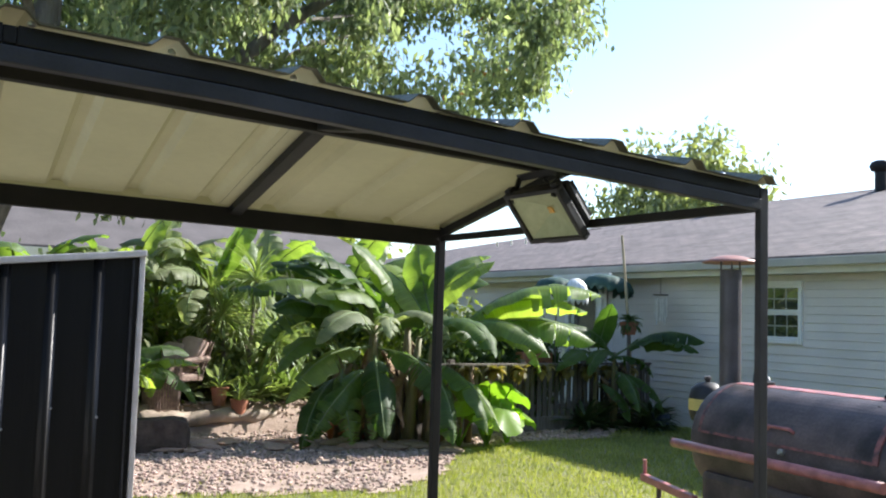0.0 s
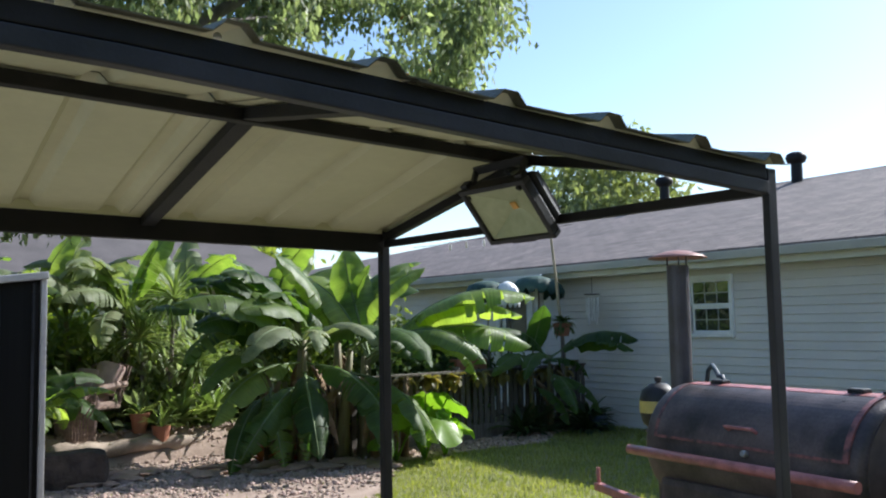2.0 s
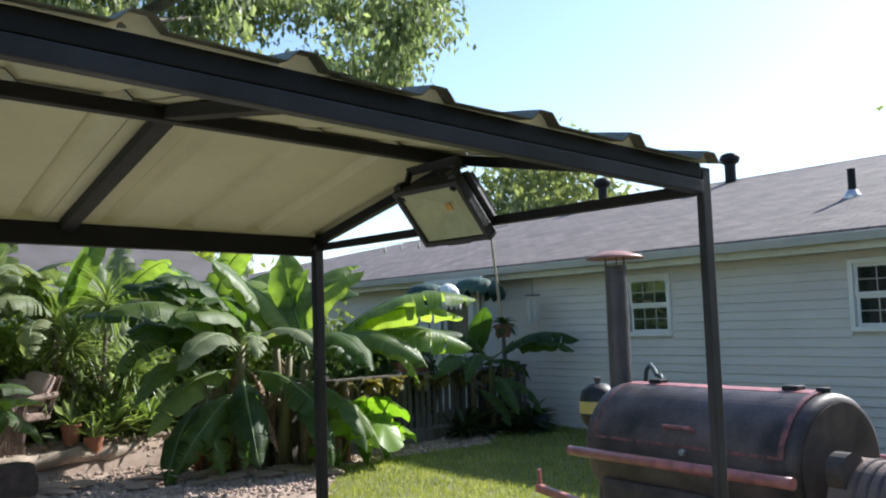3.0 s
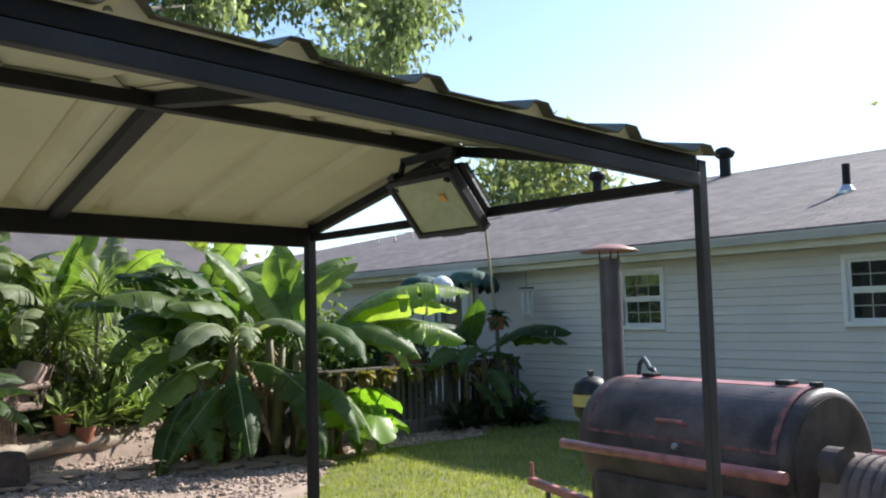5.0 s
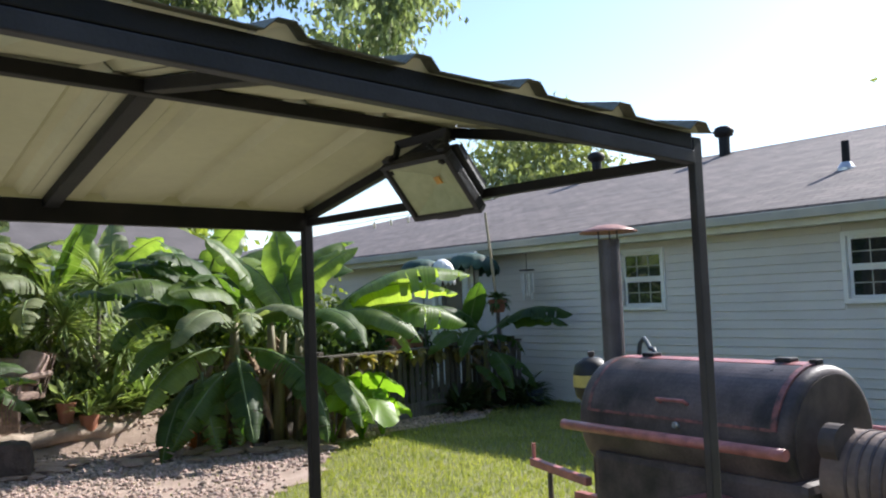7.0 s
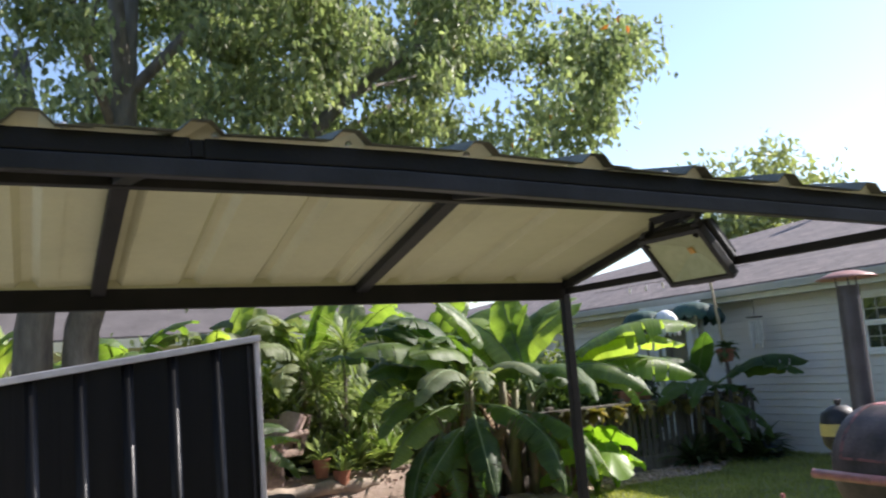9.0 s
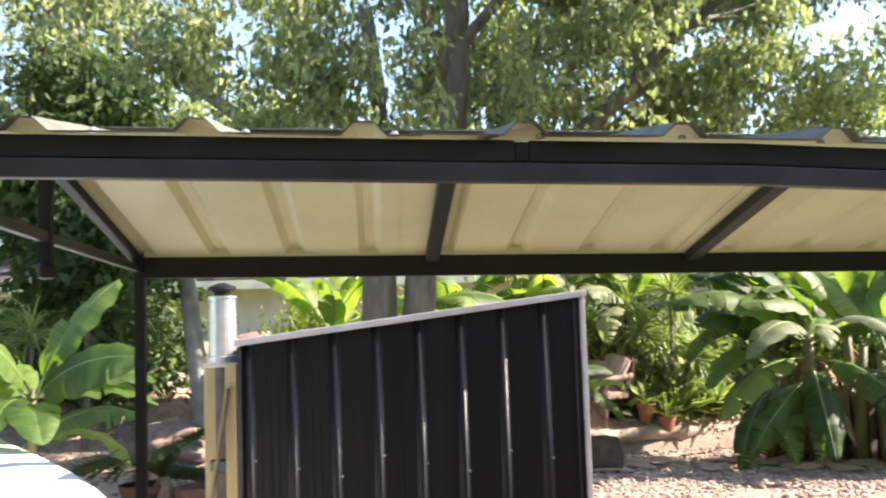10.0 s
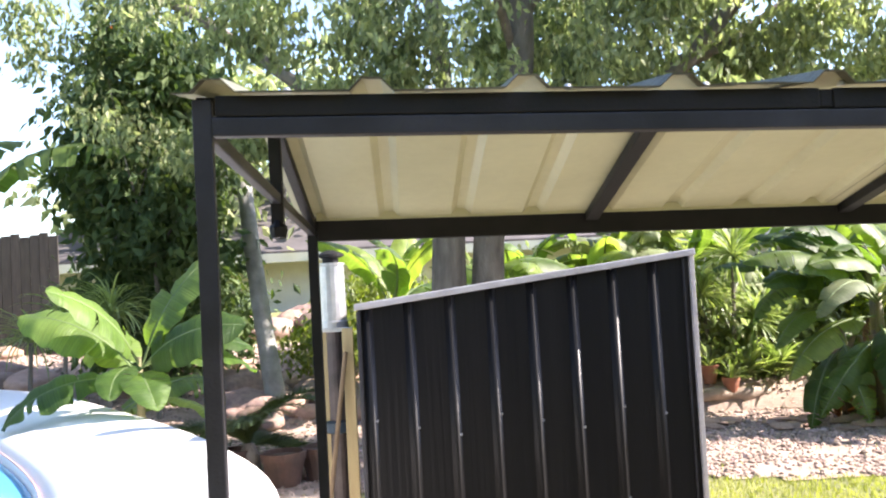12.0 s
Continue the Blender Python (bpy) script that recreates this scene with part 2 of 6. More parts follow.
DRY = material("dry_banana_sheath", (0.30, 0.21, 0.12), (0.18, 0.12, 0.07), 6, 0.85, 0, 0.4, 30, per_object=0.25)
YUCCA = material("strap_leaf", (0.32, 0.39, 0.17), (0.20, 0.28, 0.11), 3, 0.45, 0, 0, 30, translucent=0.35, island=0.3, tint=(1.6, 1.7, 0.7))
TARO = material("lime_taro_leaf", (0.20, 0.34, 0.04), (0.16, 0.28, 0.03), 3, 0.4, 0, 0.1, 20, translucent=0.45, per_object=0.2)
POOL_WHITE = material("white_pool_shell", (0.82, 0.82, 0.82), (0.78, 0.78, 0.79), 1, 0.35, 0, 0.03, 20, fine=0.05)
WATER = material("pool_water", (0.10, 0.38, 0.62), (0.08, 0.33, 0.56), 1.5, 0.08, 0, 0.15, 4, fine=0.05)
RED_LINE = material("rose_pool_seam", (0.75, 0.45, 0.42), None, 4, 0.5)
CHIME = material("chime_metal", (0.88, 0.88, 0.88), None, 9, 0.35, 0.15)
POLE_TAN = material("tan_bamboo", (0.42, 0.34, 0.20), (0.3, 0.24, 0.14), 6, 0.5)
TEAL_CLOTH = material("teal_cloth", (0.03, 0.085, 0.066), (0.018, 0.055, 0.045), 5, 0.7, 0, 0.2, 50)
TEAL = material("blue_black_rubber", (0.045, 0.075, 0.10), (0.02, 0.03, 0.04), 6, 0.55)


DARK_STRAP = material("dark_strap_leaf", (0.075, 0.11, 0.04), (0.04, 0.065, 0.025), 3, 0.45, 0, 0, 30, translucent=0.2, island=0.3)
# Dark brown clay, with shade over the bank pots put into the colour.
DARK_POT = material("dark_brown_pot", (0.12, 0.066, 0.048), (0.065, 0.042, 0.035), 6, 0.8, 0, 0.3, 40)
# Boulder darker than its own brown: tree shade is put into the colour.
SHADED_STONE = material("shaded_garden_stone", (0.115, 0.085, 0.068), (0.06, 0.045, 0.036), 6, 0.9, 0, 0.9, 26, spec=0.2)
DUSTY = material("dusty_drum", (0.27, 0.20, 0.165), (0.13, 0.09, 0.075), 5, 0.7, 0, 0.3, 40)
CROTON = material("yellow_croton_leaf", (0.31, 0.25, 0.10), (0.17, 0.15, 0.06), 6, 0.5, 0, 0, 30, translucent=0.3, island=0.4)
CONCRETE = material("bounce_concrete", (0.21, 0.19, 0.155), (0.16, 0.145, 0.115), 2, 0.85, 0, 0.4, 30)


# ---- building helpers ----
def thing(name, x, y, z, label, category, group="", kind="", rz=0.0):
    ob = new(name)
    ob.empty_display_size = 0.1
    ob.matrix_world = pose(x, y, z, 0, 0, rz)
    return tagged(ob, label, category, group, kind)


def link_mesh(name, me, mats, parent=None, label=""):
    for m in mats if isinstance(mats, (list, tuple)) else [mats]:
        me.materials.append(m)
    ob = new(name, me)
    if parent is not None:
        ob.parent = parent
    if label:
        ob["label"] = label
    return ob


def part(name, bm, mats, parent=None, label="", smooth=False):
    me = bpy.data.meshes.new(name)
    bmesh.ops.recalc_face_normals(bm, faces=bm.faces)
    if smooth:
        for f in bm.faces:
            f.smooth = True
    bm.to_mesh(me)
    bm.free()
    return link_mesh(name, me, mats, parent, label)


def raw(name, verts, faces, mats, parent=None, label="", smooth=False):
    me = bpy.data.meshes.new(name)
    me.from_pydata([tuple(v) for v in verts], [], [tuple(f) for f in faces])
    if smooth:
        me.polygons.foreach_set("use_smooth", [True] * len(me.polygons))
    return link_mesh(name, me, mats, parent, label)


def box(bm, lo, hi, bevel=0.0, m=None):
    """An axis-aligned box from corner lo to corner hi, moved by m."""
    r = bmesh.ops.create_cube(bm, size=1)
    vs = r["verts"]
    c = [(p + q) / 2 for p, q in zip(lo, hi)]
    s = [q - p for p, q in zip(lo, hi)]
    for v in vs:
        v.co = Vector((v.co.x * s[0] + c[0], v.co.y * s[1] + c[1], v.co.z * s[2] + c[2]))
    if bevel:
        es = list({ed for v in vs for ed in v.link_edges})
        out = bmesh.ops.bevel(bm, geom=es, offset=bevel, segments=2, affect="EDGES", profile=0.6)
        vs = list({v for f in out["faces"] for v in f.verts} | {v for v in vs if v.is_valid})
    if m is not None:
        bmesh.ops.transform(bm, matrix=m, verts=vs)
    return bm


def bar(bm, p, q, w, h, bevel=0.003):
    """A rectangular tube from p to q, w across and h high."""
    p, q = Vector(p), Vector(q)
    d = q - p
    turn = d.to_track_quat("X", "Z").to_matrix().to_4x4()
    return box(bm, (0, -w / 2, -h / 2), (d.length, w / 2, h / 2), bevel, Matrix.Translation(p) @ turn)


def tube(bm, points, radii, sides=10, closed=True):
    """A round tube through points."""
    rings = []
    pts = [Vector(p) for p in points]
    for i, p in enumerate(pts):
        d = (pts[min(i + 1, len(pts) - 1)] - pts[max(i - 1, 0)]).normalized()
        q = d.to_track_quat("Z", "Y").to_matrix()
        r = radii[i] if isinstance(radii, (list, tuple)) else radii
        rings.append([bm.verts.new(p + q @ Vector((r * math.cos(k * math.tau / sides), r * math.sin(k * math.tau / sides), 0))) for k in range(sides)])
    for a1, b1 in zip(rings, rings[1:]):
        for k in range(sides):
            bm.faces.new((a1[k], a1[(k + 1) % sides], b1[(k + 1) % sides], b1[k]))
    if closed:
        bm.faces.new(rings[0][::-1])
        bm.faces.new(rings[-1])
    return bm


def lathe(bm, profile, sides=20, m=None):
    """Turns (radius, height) pairs round z."""
    vs = []
    rings = []
    for r, z in profile:
        if r < 1e-5:
            ring = [bm.verts.new((0, 0, z))]
        else:
            ring = [bm.verts.new((r * math.cos(k * math.tau / sides), r * math.sin(k * math.tau / sides), z)) for k in range(sides)]
        rings.append(ring)
        vs += ring
    for a1, b1 in zip(rings, rings[1:]):
        for k in range(sides):
            k2 = (k + 1) % sides
            if len(a1) == 1 and len(b1) == 1:
                continue
            if len(a1) == 1:
                bm.faces.new((a1[0], b1[k], b1[k2]))
            elif len(b1) == 1:
                bm.faces.new((a1[k], b1[0], a1[k2]))
            else:
                bm.faces.new((a1[k], a1[k2], b1[k2], b1[k]))
    if m is not None:
        bmesh.ops.transform(bm, matrix=m, verts=vs)
    return bm


def stone_mesh(name, seed, mat, sub=2, flat=1.0):
    bm = bmesh.new()
    bmesh.ops.create_icosphere(bm, subdivisions=sub, radius=1)
    off = Vector((seed * 3.1, seed * 1.7, seed * 2.3))
    for v in bm.verts:
        d = v.co.normalized()
        v.co = d * (1 + 0.35 * noise.noise(d * 1.3 + off) + 0.12 * noise.noise(d * 3.5 + off))
        v.co.z *= flat
    me = bpy.data.meshes.new(name)
    for f in bm.faces:
        f.smooth = sub > 2
    bm.to_mesh(me)
    bm.free()
    me.materials.append(mat)
    return me


rng = random.Random(11)


# ---- ground ----
def ss(lo, hi, v):
    k = min(1.0, max(0.0, (v - lo) / (hi - lo)))
    return k * k * (3 - 2 * k)


def ground_z(x, y):
    """Flat lawn, a low raised bed behind the log, and a rock bank rising to the back."""
    bed = 0.34 * ss(0, 0.3, y - (10.3 - 0.03 * x)) * ss(3.7, 3.0, x) * ss(-3.0, -1.6, x)
    bank = 1.5 * ss(9.4, 17.8, y - 0.15 * x) * ss(-1.6, -3.6, x)
    rear = 0.5 * ss(12.5, 20, y) * ss(6, 2, x)
    return max(bed, bank, rear) + 0.015 * noise.noise((x * 0.7, y * 0.7, 0))


xs = [-400, -150, -60, -30] + [-20 + 0.4 * i for i in range(101)] + [30, 60, 150, 400]
ys = [-400, -150, -60, -20] + [-8 + 0.2 * i for i in range(181)] + [40, 80, 160, 400]
gv = [(x, y, ground_z(x, y) if -25 < x < 25 and -10 < y < 35 else 0.0) for y in ys for x in xs]
nx = len(xs)
gf = [(j * nx + i, j * nx + i + 1, (j + 1) * nx + i + 1, (j + 1) * nx + i) for j in range(len(ys) - 1) for i in range(nx - 1)]
ground = raw("ground", gv, gf, GROUND, smooth=True)
tagged(ground, "green mown lawn ground with bare earthy patches", "ground", kind="structure")


def in_gravel(x, y):
    """The pebble bed: in front of the bananas and the log, round the black shed, along the fence foot."""
    w = 0.22 * noise.noise((x * 1.3, y * 1.3, 3.0)) + 0.08 * noise.noise((x * 5, y * 5, 1.0))
    edge = np.interp(x, (-3.6, 0.1, 1.6, 2.5, 3.25, 3.72, 4.07, 4.83, 6.22, 8.1), (6.9, 6.5, 6.2, 6.2, 6.97, 7.64, 8.06, 8.26, 8.43, 9.1)) + w
    back = 11.0 - 0.03 * x if x < 3.0 else 9.1 + 0.097 * (x - 3.2)
    main = -3.6 < x < 8.3 and edge < y < back
    left = -10.0 < x < -3.2 and 6.1 + w < y < 14
    return main or left


cell = 0.2
bv, bf = [], []
for i in range(int(20 / cell)):
    for j in range(int(9 / cell)):
        x, y = -10.0 + i * cell, 5.6 + j * cell
        if in_gravel(x + cell / 2, y + cell / 2):
            k = len(bv)
            for px, py in ((x, y), (x + cell, y), (x + cell, y + cell), (x, y + cell)):
                bv.append((px, py, ground_z(px, py) + 0.012))
            bf.append((k, k + 1, k + 2, k + 3))
gravel_bed = raw("gravel_bed", bv, bf, GRAVEL_BASE)
tagged(gravel_bed, "tan earth and fine gravel under pale pebbles", "gravel", kind="structure")

proto = [stone_mesh("pebble_form", k, PEBBLE, 1, 0.8) for k in range(6)]
pv, pf = [], []
count = 0
while count < 15000:
    x, y = rng.uniform(-10, 8.4), rng.uniform(5.6, 14)
    if not in_gravel(x, y) or (x < -3.2 and rng.random() < 0.5) or noise.noise((x * 1.4, y * 1.4, 9.0)) < rng.uniform(-0.55, -0.05):
        continue
    count += 1
    me = proto[count % 6]
    s = rng.uniform(0.012, 0.027) * (1.6 if rng.random() < 0.08 else 1)
    a1 = rng.uniform(0, math.tau)
    c1, s1 = math.cos(a1), math.sin(a1)
    k = len(pv)
    z = ground_z(x, y) + 0.012 + s * 0.35
    for v in me.vertices:
        pv.append((x + s * (v.co.x * c1 - v.co.y * s1), y + s * (v.co.x * s1 + v.co.y * c1), z + s * v.co.z))
    for p in me.polygons:
        pf.append([k + q for q in p.vertices])
pebbles = raw("pebbles", pv, pf, PEBBLE)
tagged(pebbles, "pale grey and rose river pebbles spread loosely over the bed", "pebbles", kind="stuff")

lv, lf = [], []
count = 0
while count < 58000:
    x, y = rng.uniform(-0.9, 8.7), rng.uniform(2.6, 9.6)
    if in_gravel(x, y) and rng.random() < 0.985:
        continue
    if y < 4.92 and x < 1.32:
        continue
    count += 1
    hgt = rng.uniform(0.025, 0.06)
    a1 = rng.uniform(0, math.tau)
    lean = rng.uniform(-0.6, 0.6) * hgt
    wdt = rng.uniform(0.004, 0.008)
    k = len(lv)
    z = ground_z(x, y)
    lv += [(x - wdt * math.cos(a1), y - wdt * math.sin(a1), z), (x + wdt * math.cos(a1), y + wdt * math.sin(a1), z),
           (x + lean * math.sin(a1), y - lean * math.cos(a1), z + hgt)]
    lf.append((k, k + 1, k + 2))
tagged(raw("grass", lv, lf, GRASS), "short sunlit green lawn grass blades", "grass", kind="stuff")

# Unseen slab, added to bounce neutral light onto the canopy's underside.
slab = box(bmesh.new(), (-4.6, -5.0, -0.08), (1.3, 4.9, 0.035), 0.01)
tagged(part("patio", slab, CONCRETE), "unseen grey-tan concrete slab added under the canopy to bounce light", "patio", kind="structure")

# ---- the canopy ----
X0, X1, Y1, ZH = -2.722, 0.066, 1.695, 1.965
ZE, ZR, YR = 2.032, 2.185, 0.83
canopy = thing("metal_canopy", -1.36, 0.79, 0, "black steel gable canopy with cream-lined ribbed metal roof", "canopy")
canopy_at = canopy.matrix_world.inverted()


def bend_to_view(v):
    """Tilts the frame down towards the house end and bends it to fit the camera's view."""
    if v.z > 1.0:
        fy = min(1.0, max(0.0, v.y / Y1))
        front = np.interp(v.x, (X0, -1.35, X1), (0.122, 0.08, 0.0))
        rear = np.interp(v.x, (X0, X1), (0.068, 0.015))
        v.z += front * (1 - fy) + rear * fy
    return v


def canopy_part(name, bm, mats, label="", smooth=False):
    bmesh.ops.bisect_plane(bm, geom=bm.verts[:] + bm.edges[:] + bm.faces[:], plane_co=(-1.35, 0, 0), plane_no=(1, 0, 0))
    for v in bm.verts:
        v.co = canopy_at @ bend_to_view(v.co.copy())
    return part(name, bm, mats, canopy, label, smooth)


for px, py in ((X0, 0), (X1, 0), (X0, Y1), (X1, Y1)):
    hx, hy = (0.0155, 0.009) if py == 0 else (0.017, 0.017)
    bm = box(bmesh.new(), (px - hx, py - hy, -0.02), (px + hx, py + hy, ZH + 0.06), 0.003)
    canopy_part("post", bm, STEEL_FADED if py == 0 else STEEL)
canopy_part("front_header", bar(bmesh.new(), (X0 + 0.016, 0.0, ZH + 0.015), (X1 - 0.016, 0.0, ZH + 0.015), 0.026, 0.03), STEEL_FADED, "faded grey-black square tube")
for x0, x1 in ((X0 + 0.022, -1.716), (-1.694, X1 - 0.022)):
    canopy_part("eave_tube", bar(bmesh.new(), (x0, 0.0, ZH + 0.0485), (x1, 0.0, ZH + 0.0485), 0.024, 0.034), STEEL)
canopy_part("eave_joint", bar(bmesh.new(), (-1.716, 0.0, ZH + 0.0485), (-1.694, 0.0, ZH + 0.0485), 0.020, 0.030), STEEL)
canopy_part("rear_header", bar(bmesh.new(), (X0 + 0.018, Y1, ZH + 0.0175), (X1 - 0.018, Y1, ZH + 0.0175), 0.034, 0.075), STEEL)
# Added strip: its cream colour hides dark rib hollows and light gaps.
canopy_part("closure_strip", box(bmesh.new(), (X0 + 0.018, Y1 - 0.0195, ZH + 0.05), (X1 - 0.018, Y1 - 0.017, ZE + 0.012), 0), CREAM, "cream strip added to hide rib hollows at the rear eave")
for px in (X0, X1):
    canopy_part("side_rail", bar(bmesh.new(), (px, 0.014, ZH + 0.013), (px, Y1 - 0.018, ZH + 0.013), 0.022, 0.026), STEEL_FADED if px < -1 else STEEL)
canopy_part("ridge_tube", bar(bmesh.new(), (X0, YR, ZR - 0.02), (X1, YR, ZR - 0.02), 0.034, 0.034), STEEL)
for px in (X0, -1.74, -0.83, X1):
    for ya in (0.0, Y1):
        canopy_part("rafter", bar(bmesh.new(), (px, ya + (0.02 if ya == 0 else -0.02), ZE - (0.012 if ya == 0 else 0.03)), (px, YR + (-0.018 if ya == 0 else 0.018), ZR - 0.018), 0.045 if -2.5 < px < -0.2 else 0.03, 0.03), STEEL)
canopy_part("hanger", box(bmesh.new(), (X0 - 0.016, YR - 0.012, 1.905), (X0 + 0.016, YR + 0.012, ZR - 0.03), 0.003), STEEL, "flat hanger bar below the gable peak")
bm = lathe(bmesh.new(), [(0, -0.03), (0.02, -0.025), (0.024, 0.0), (0.012, 0.02), (0, 0.02)], 10, Matrix.Translation((X0, YR, 1.905)))
canopy_part("hook", bm, STEEL)


def rib_profile(x0, x1, spacing=0.25, first=-2.7):
    """x and rise of a ribbed sheet between x0 and x1."""
    pts = [(x0, 0.0)]
    k = math.ceil((x0 - first - 0.05) / spacing)
    while first + k * spacing < x1 - 0.045:
        c = first + k * spacing
        for dx, dz in ((-0.036, 0.0), (-0.015, 0.02), (0.015, 0.02), (0.036, 0.0)):
            if c + dx > pts[-1][0] + 1e-4:
                pts.append((c + dx, dz))
        k += 1
    pts.append((x1, 0.0))
    return pts


def roof_sheet(x0, x1, ya, za, yb, zb, lift):
    prof = rib_profile(x0, x1)
    up = Vector((0, -(zb - za), (yb - ya))).normalized()
    if up.z < 0:
        up = -up
    steps = [0.0, 0.036] + [i / 8 for i in range(1, 9)]
    n = len(steps) - 1
    verts, faces, slots = [], [], []
    for layer in (0, 1):
        for f in steps:
            for x, dz in prof:
                wob = 0.003 * noise.noise((x * 5, f * 4 + za * 9, lift))
                base = Vector((x, ya + (yb - ya) * f, za + (zb - za) * f))
                verts.append(base + up * (dz + lift + wob + (0.0022 if layer else 0)))
    w = len(prof)
    off = w * (n + 1)
    for i in range(n):
        for j in range(w - 1):
            q = (i * w + j, i * w + j + 1, (i + 1) * w + j + 1, (i + 1) * w + j)
            faces.append(q)
            slots.append(0 if i else 2)
            faces.append(tuple(off + v for v in q[::-1]))
            slots.append(1)
    for j in range(w - 1):
        faces += [(j, off + j, off + j + 1, j + 1), (n * w + j, n * w + j + 1, off + n * w + j + 1, off + n * w + j)]
        slots += [2, 1]
    ob = raw("roof_sheet", [canopy_at @ bend_to_view(v) for v in verts], faces, [CREAM, ROOF_TOP, MOSSY], canopy, "ribbed steel sheet, cream below, mossy grey above")
    ob.data.polygons.foreach_set("material_index", slots)


for k, (x0, x1) in enumerate(((-2.765, -1.86), (-1.88, -0.87), (-0.89, 0.1))):
    lift = 0.004 + 0.003 * (k % 2)
    roof_sheet(x0, x1, -0.03, ZE - 0.005, YR, ZR, lift)
    roof_sheet(x0, x1, Y1 + 0.04, ZE - 0.026, YR, ZR, lift)
cap = bmesh.new()
for s in (-1, 1):
    bar(cap, (-2.765, YR + s * 0.06, ZR + 0.032), (0.1, YR + s * 0.06, ZR + 0.032), 0.13, 0.004, 0)
canopy_part("ridge_cap", cap, ROOF_TOP)
for k in range(40):
    px = -2.586 + 0.228 * (k % 12)
    if k < 12:
        bm = lathe(bmesh.new(), [(0, 0), (0.007, 0), (0.007, 0.004), (0.004, 0.008), (0, 0.008)], 8, Matrix.Translation((px, 0.0, ZE + 0.004)))
        canopy_part("roof_screw", bm, GALV)

# string of small clear bulbs on the side rail
lights = thing("string_lights", 0.066, 0.95, ZH + 0.008, "small clear bulbs strung along the canopy side rail", "string lights")
for k in range(6):
    y = 1.27 - 0.095 * k
    bm = lathe(bmesh.new(), [(0, -0.024), (0.004, -0.021), (0.0055, -0.013), (0.0025, -0.004), (0.0025, 0.0), (0, 0.0)], 8, Matrix.Translation((0.012, y - 0.95, -0.012)))
    part("bulb", bm, GLASS_BULB, lights, smooth=True)
wire = tube(bmesh.new(), [(0.012, 1.5 - 0.95 - 0.14 * k, -0.006 - 0.004 * (k % 2)) for k in range(7)], 0.001, 5)
part("wire", wire, STEEL, lights)

# ---- floodlight ----
LT = 0.88
lamp_u = Vector((-math.sin(0.06), math.cos(0.06), 0))
lamp_w = Vector((math.cos(0.06), math.sin(0.06), 0))
lamp_v = lamp_w * math.cos(LT) - Vector((0, 0, math.sin(LT)))
lamp_n = lamp_u.cross(lamp_v)
LAMP_M = Matrix.Translation((-0.03, 0.812, 2.016)) @ Matrix((lamp_u, lamp_v, lamp_n)).transposed().to_4x4() @ Matrix.Scale(1.07, 4)
flood = new("floodlight")
flood.matrix_world = LAMP_M
tagged(flood, "black rectangular floodlight with pale reflector hung under the gable peak", "floodlight")
bm = bmesh.new()
LW, LH = 0.132, 0.094
for lo, hi in (((-LW, -LH, -0.012), (LW, -LH + 0.015, 0.018)), ((-LW, LH - 0.015, -0.012), (LW, LH, 0.018)),
               ((-LW, -LH + 0.014, -0.012), (-LW + 0.017, LH - 0.014, 0.018)), ((LW - 0.017, -LH + 0.014, -0.012), (LW, LH - 0.014, 0.018))):
    box(bm, lo, hi, 0.004)
bezel = part("bezel", bm, LAMP_BLACK, flood)
bm = bmesh.new()
top = [bm.verts.new(v) for v in ((-0.116, -0.079, 0.008), (0.116, -0.079, 0.008), (0.116, 0.079, 0.008), (-0.116, 0.079, 0.008))]
low = [bm.verts.new(v) for v in ((-0.02, -0.016, -0.03), (0.02, -0.016, -0.03), (0.02, 0.016, -0.03), (-0.02, 0.016, -0.03))]
for k in range(4):
    bm.faces.new((top[k], top[(k + 1) % 4], low[(k + 1) % 4], low[k]))
bm.faces.new(low)
reflector = part("reflector", bm, REFLECTOR, flood, "metal reflector with the canopy's olive reflection in its colour")
part("led_chip", box(bmesh.new(), (-0.011, -0.011, -0.029), (0.011, 0.011, -0.024), 0.002), ORANGE, reflector, "orange LED chip")
housing = part("housing", box(bmesh.new(), (-0.118, -0.082, -0.058), (0.118, 0.082, -0.032), 0.012), LAMP_BLACK, flood)
for k in range(9):
    part("cooling_fin", box(bmesh.new(), (-0.096 + 0.024 * k - 0.002, -0.065, -0.08), (-0.096 + 0.024 * k + 0.002, 0.065, -0.056)), LAMP_BLACK, housing)
for px in (-0.112, 0.112):
    part("corner_clip", box(bmesh.new(), (px - 0.014, -LH - 0.012, -0.02), (px + 0.014, -LH, 0.006), 0.003), LAMP_BLACK, bezel)
    part("bezel_screw", box(bmesh.new(), (px - 0.008, LH, -0.012), (px + 0.008, LH + 0.007, 0.008), 0.002), LAMP_BLACK, bezel)
label_plate = part("label_plate", box(bmesh.new(), (-0.045, LH, -0.008), (0.045, LH + 0.006, 0.012), 0.001), STEEL_FADED, flood)
for k in range(5):
    part("label_bar", box(bmesh.new(), (-0.034 + 0.014 * k, LH + 0.006, -0.002), (-0.024 + 0.014 * k, LH + 0.008, 0.008)), REFLECTOR, label_plate, "unreadable pale marking")
li = LAMP_M.inverted()
bm = bmesh.new()
for y in (0.70, 0.93):
    bar(bm, li @ Vector((-0.085, y, 2.06)), li @ Vector((-0.06, y, 2.148)), 0.010, 0.016, 0.002)
bar(bm, li @ Vector((-0.06, 0.695, 2.15)), li @ Vector((-0.06, 0.935, 2.15)), 0.024, 0.007, 0.001)
part("bracket", bm, LAMP_BLACK, flood)
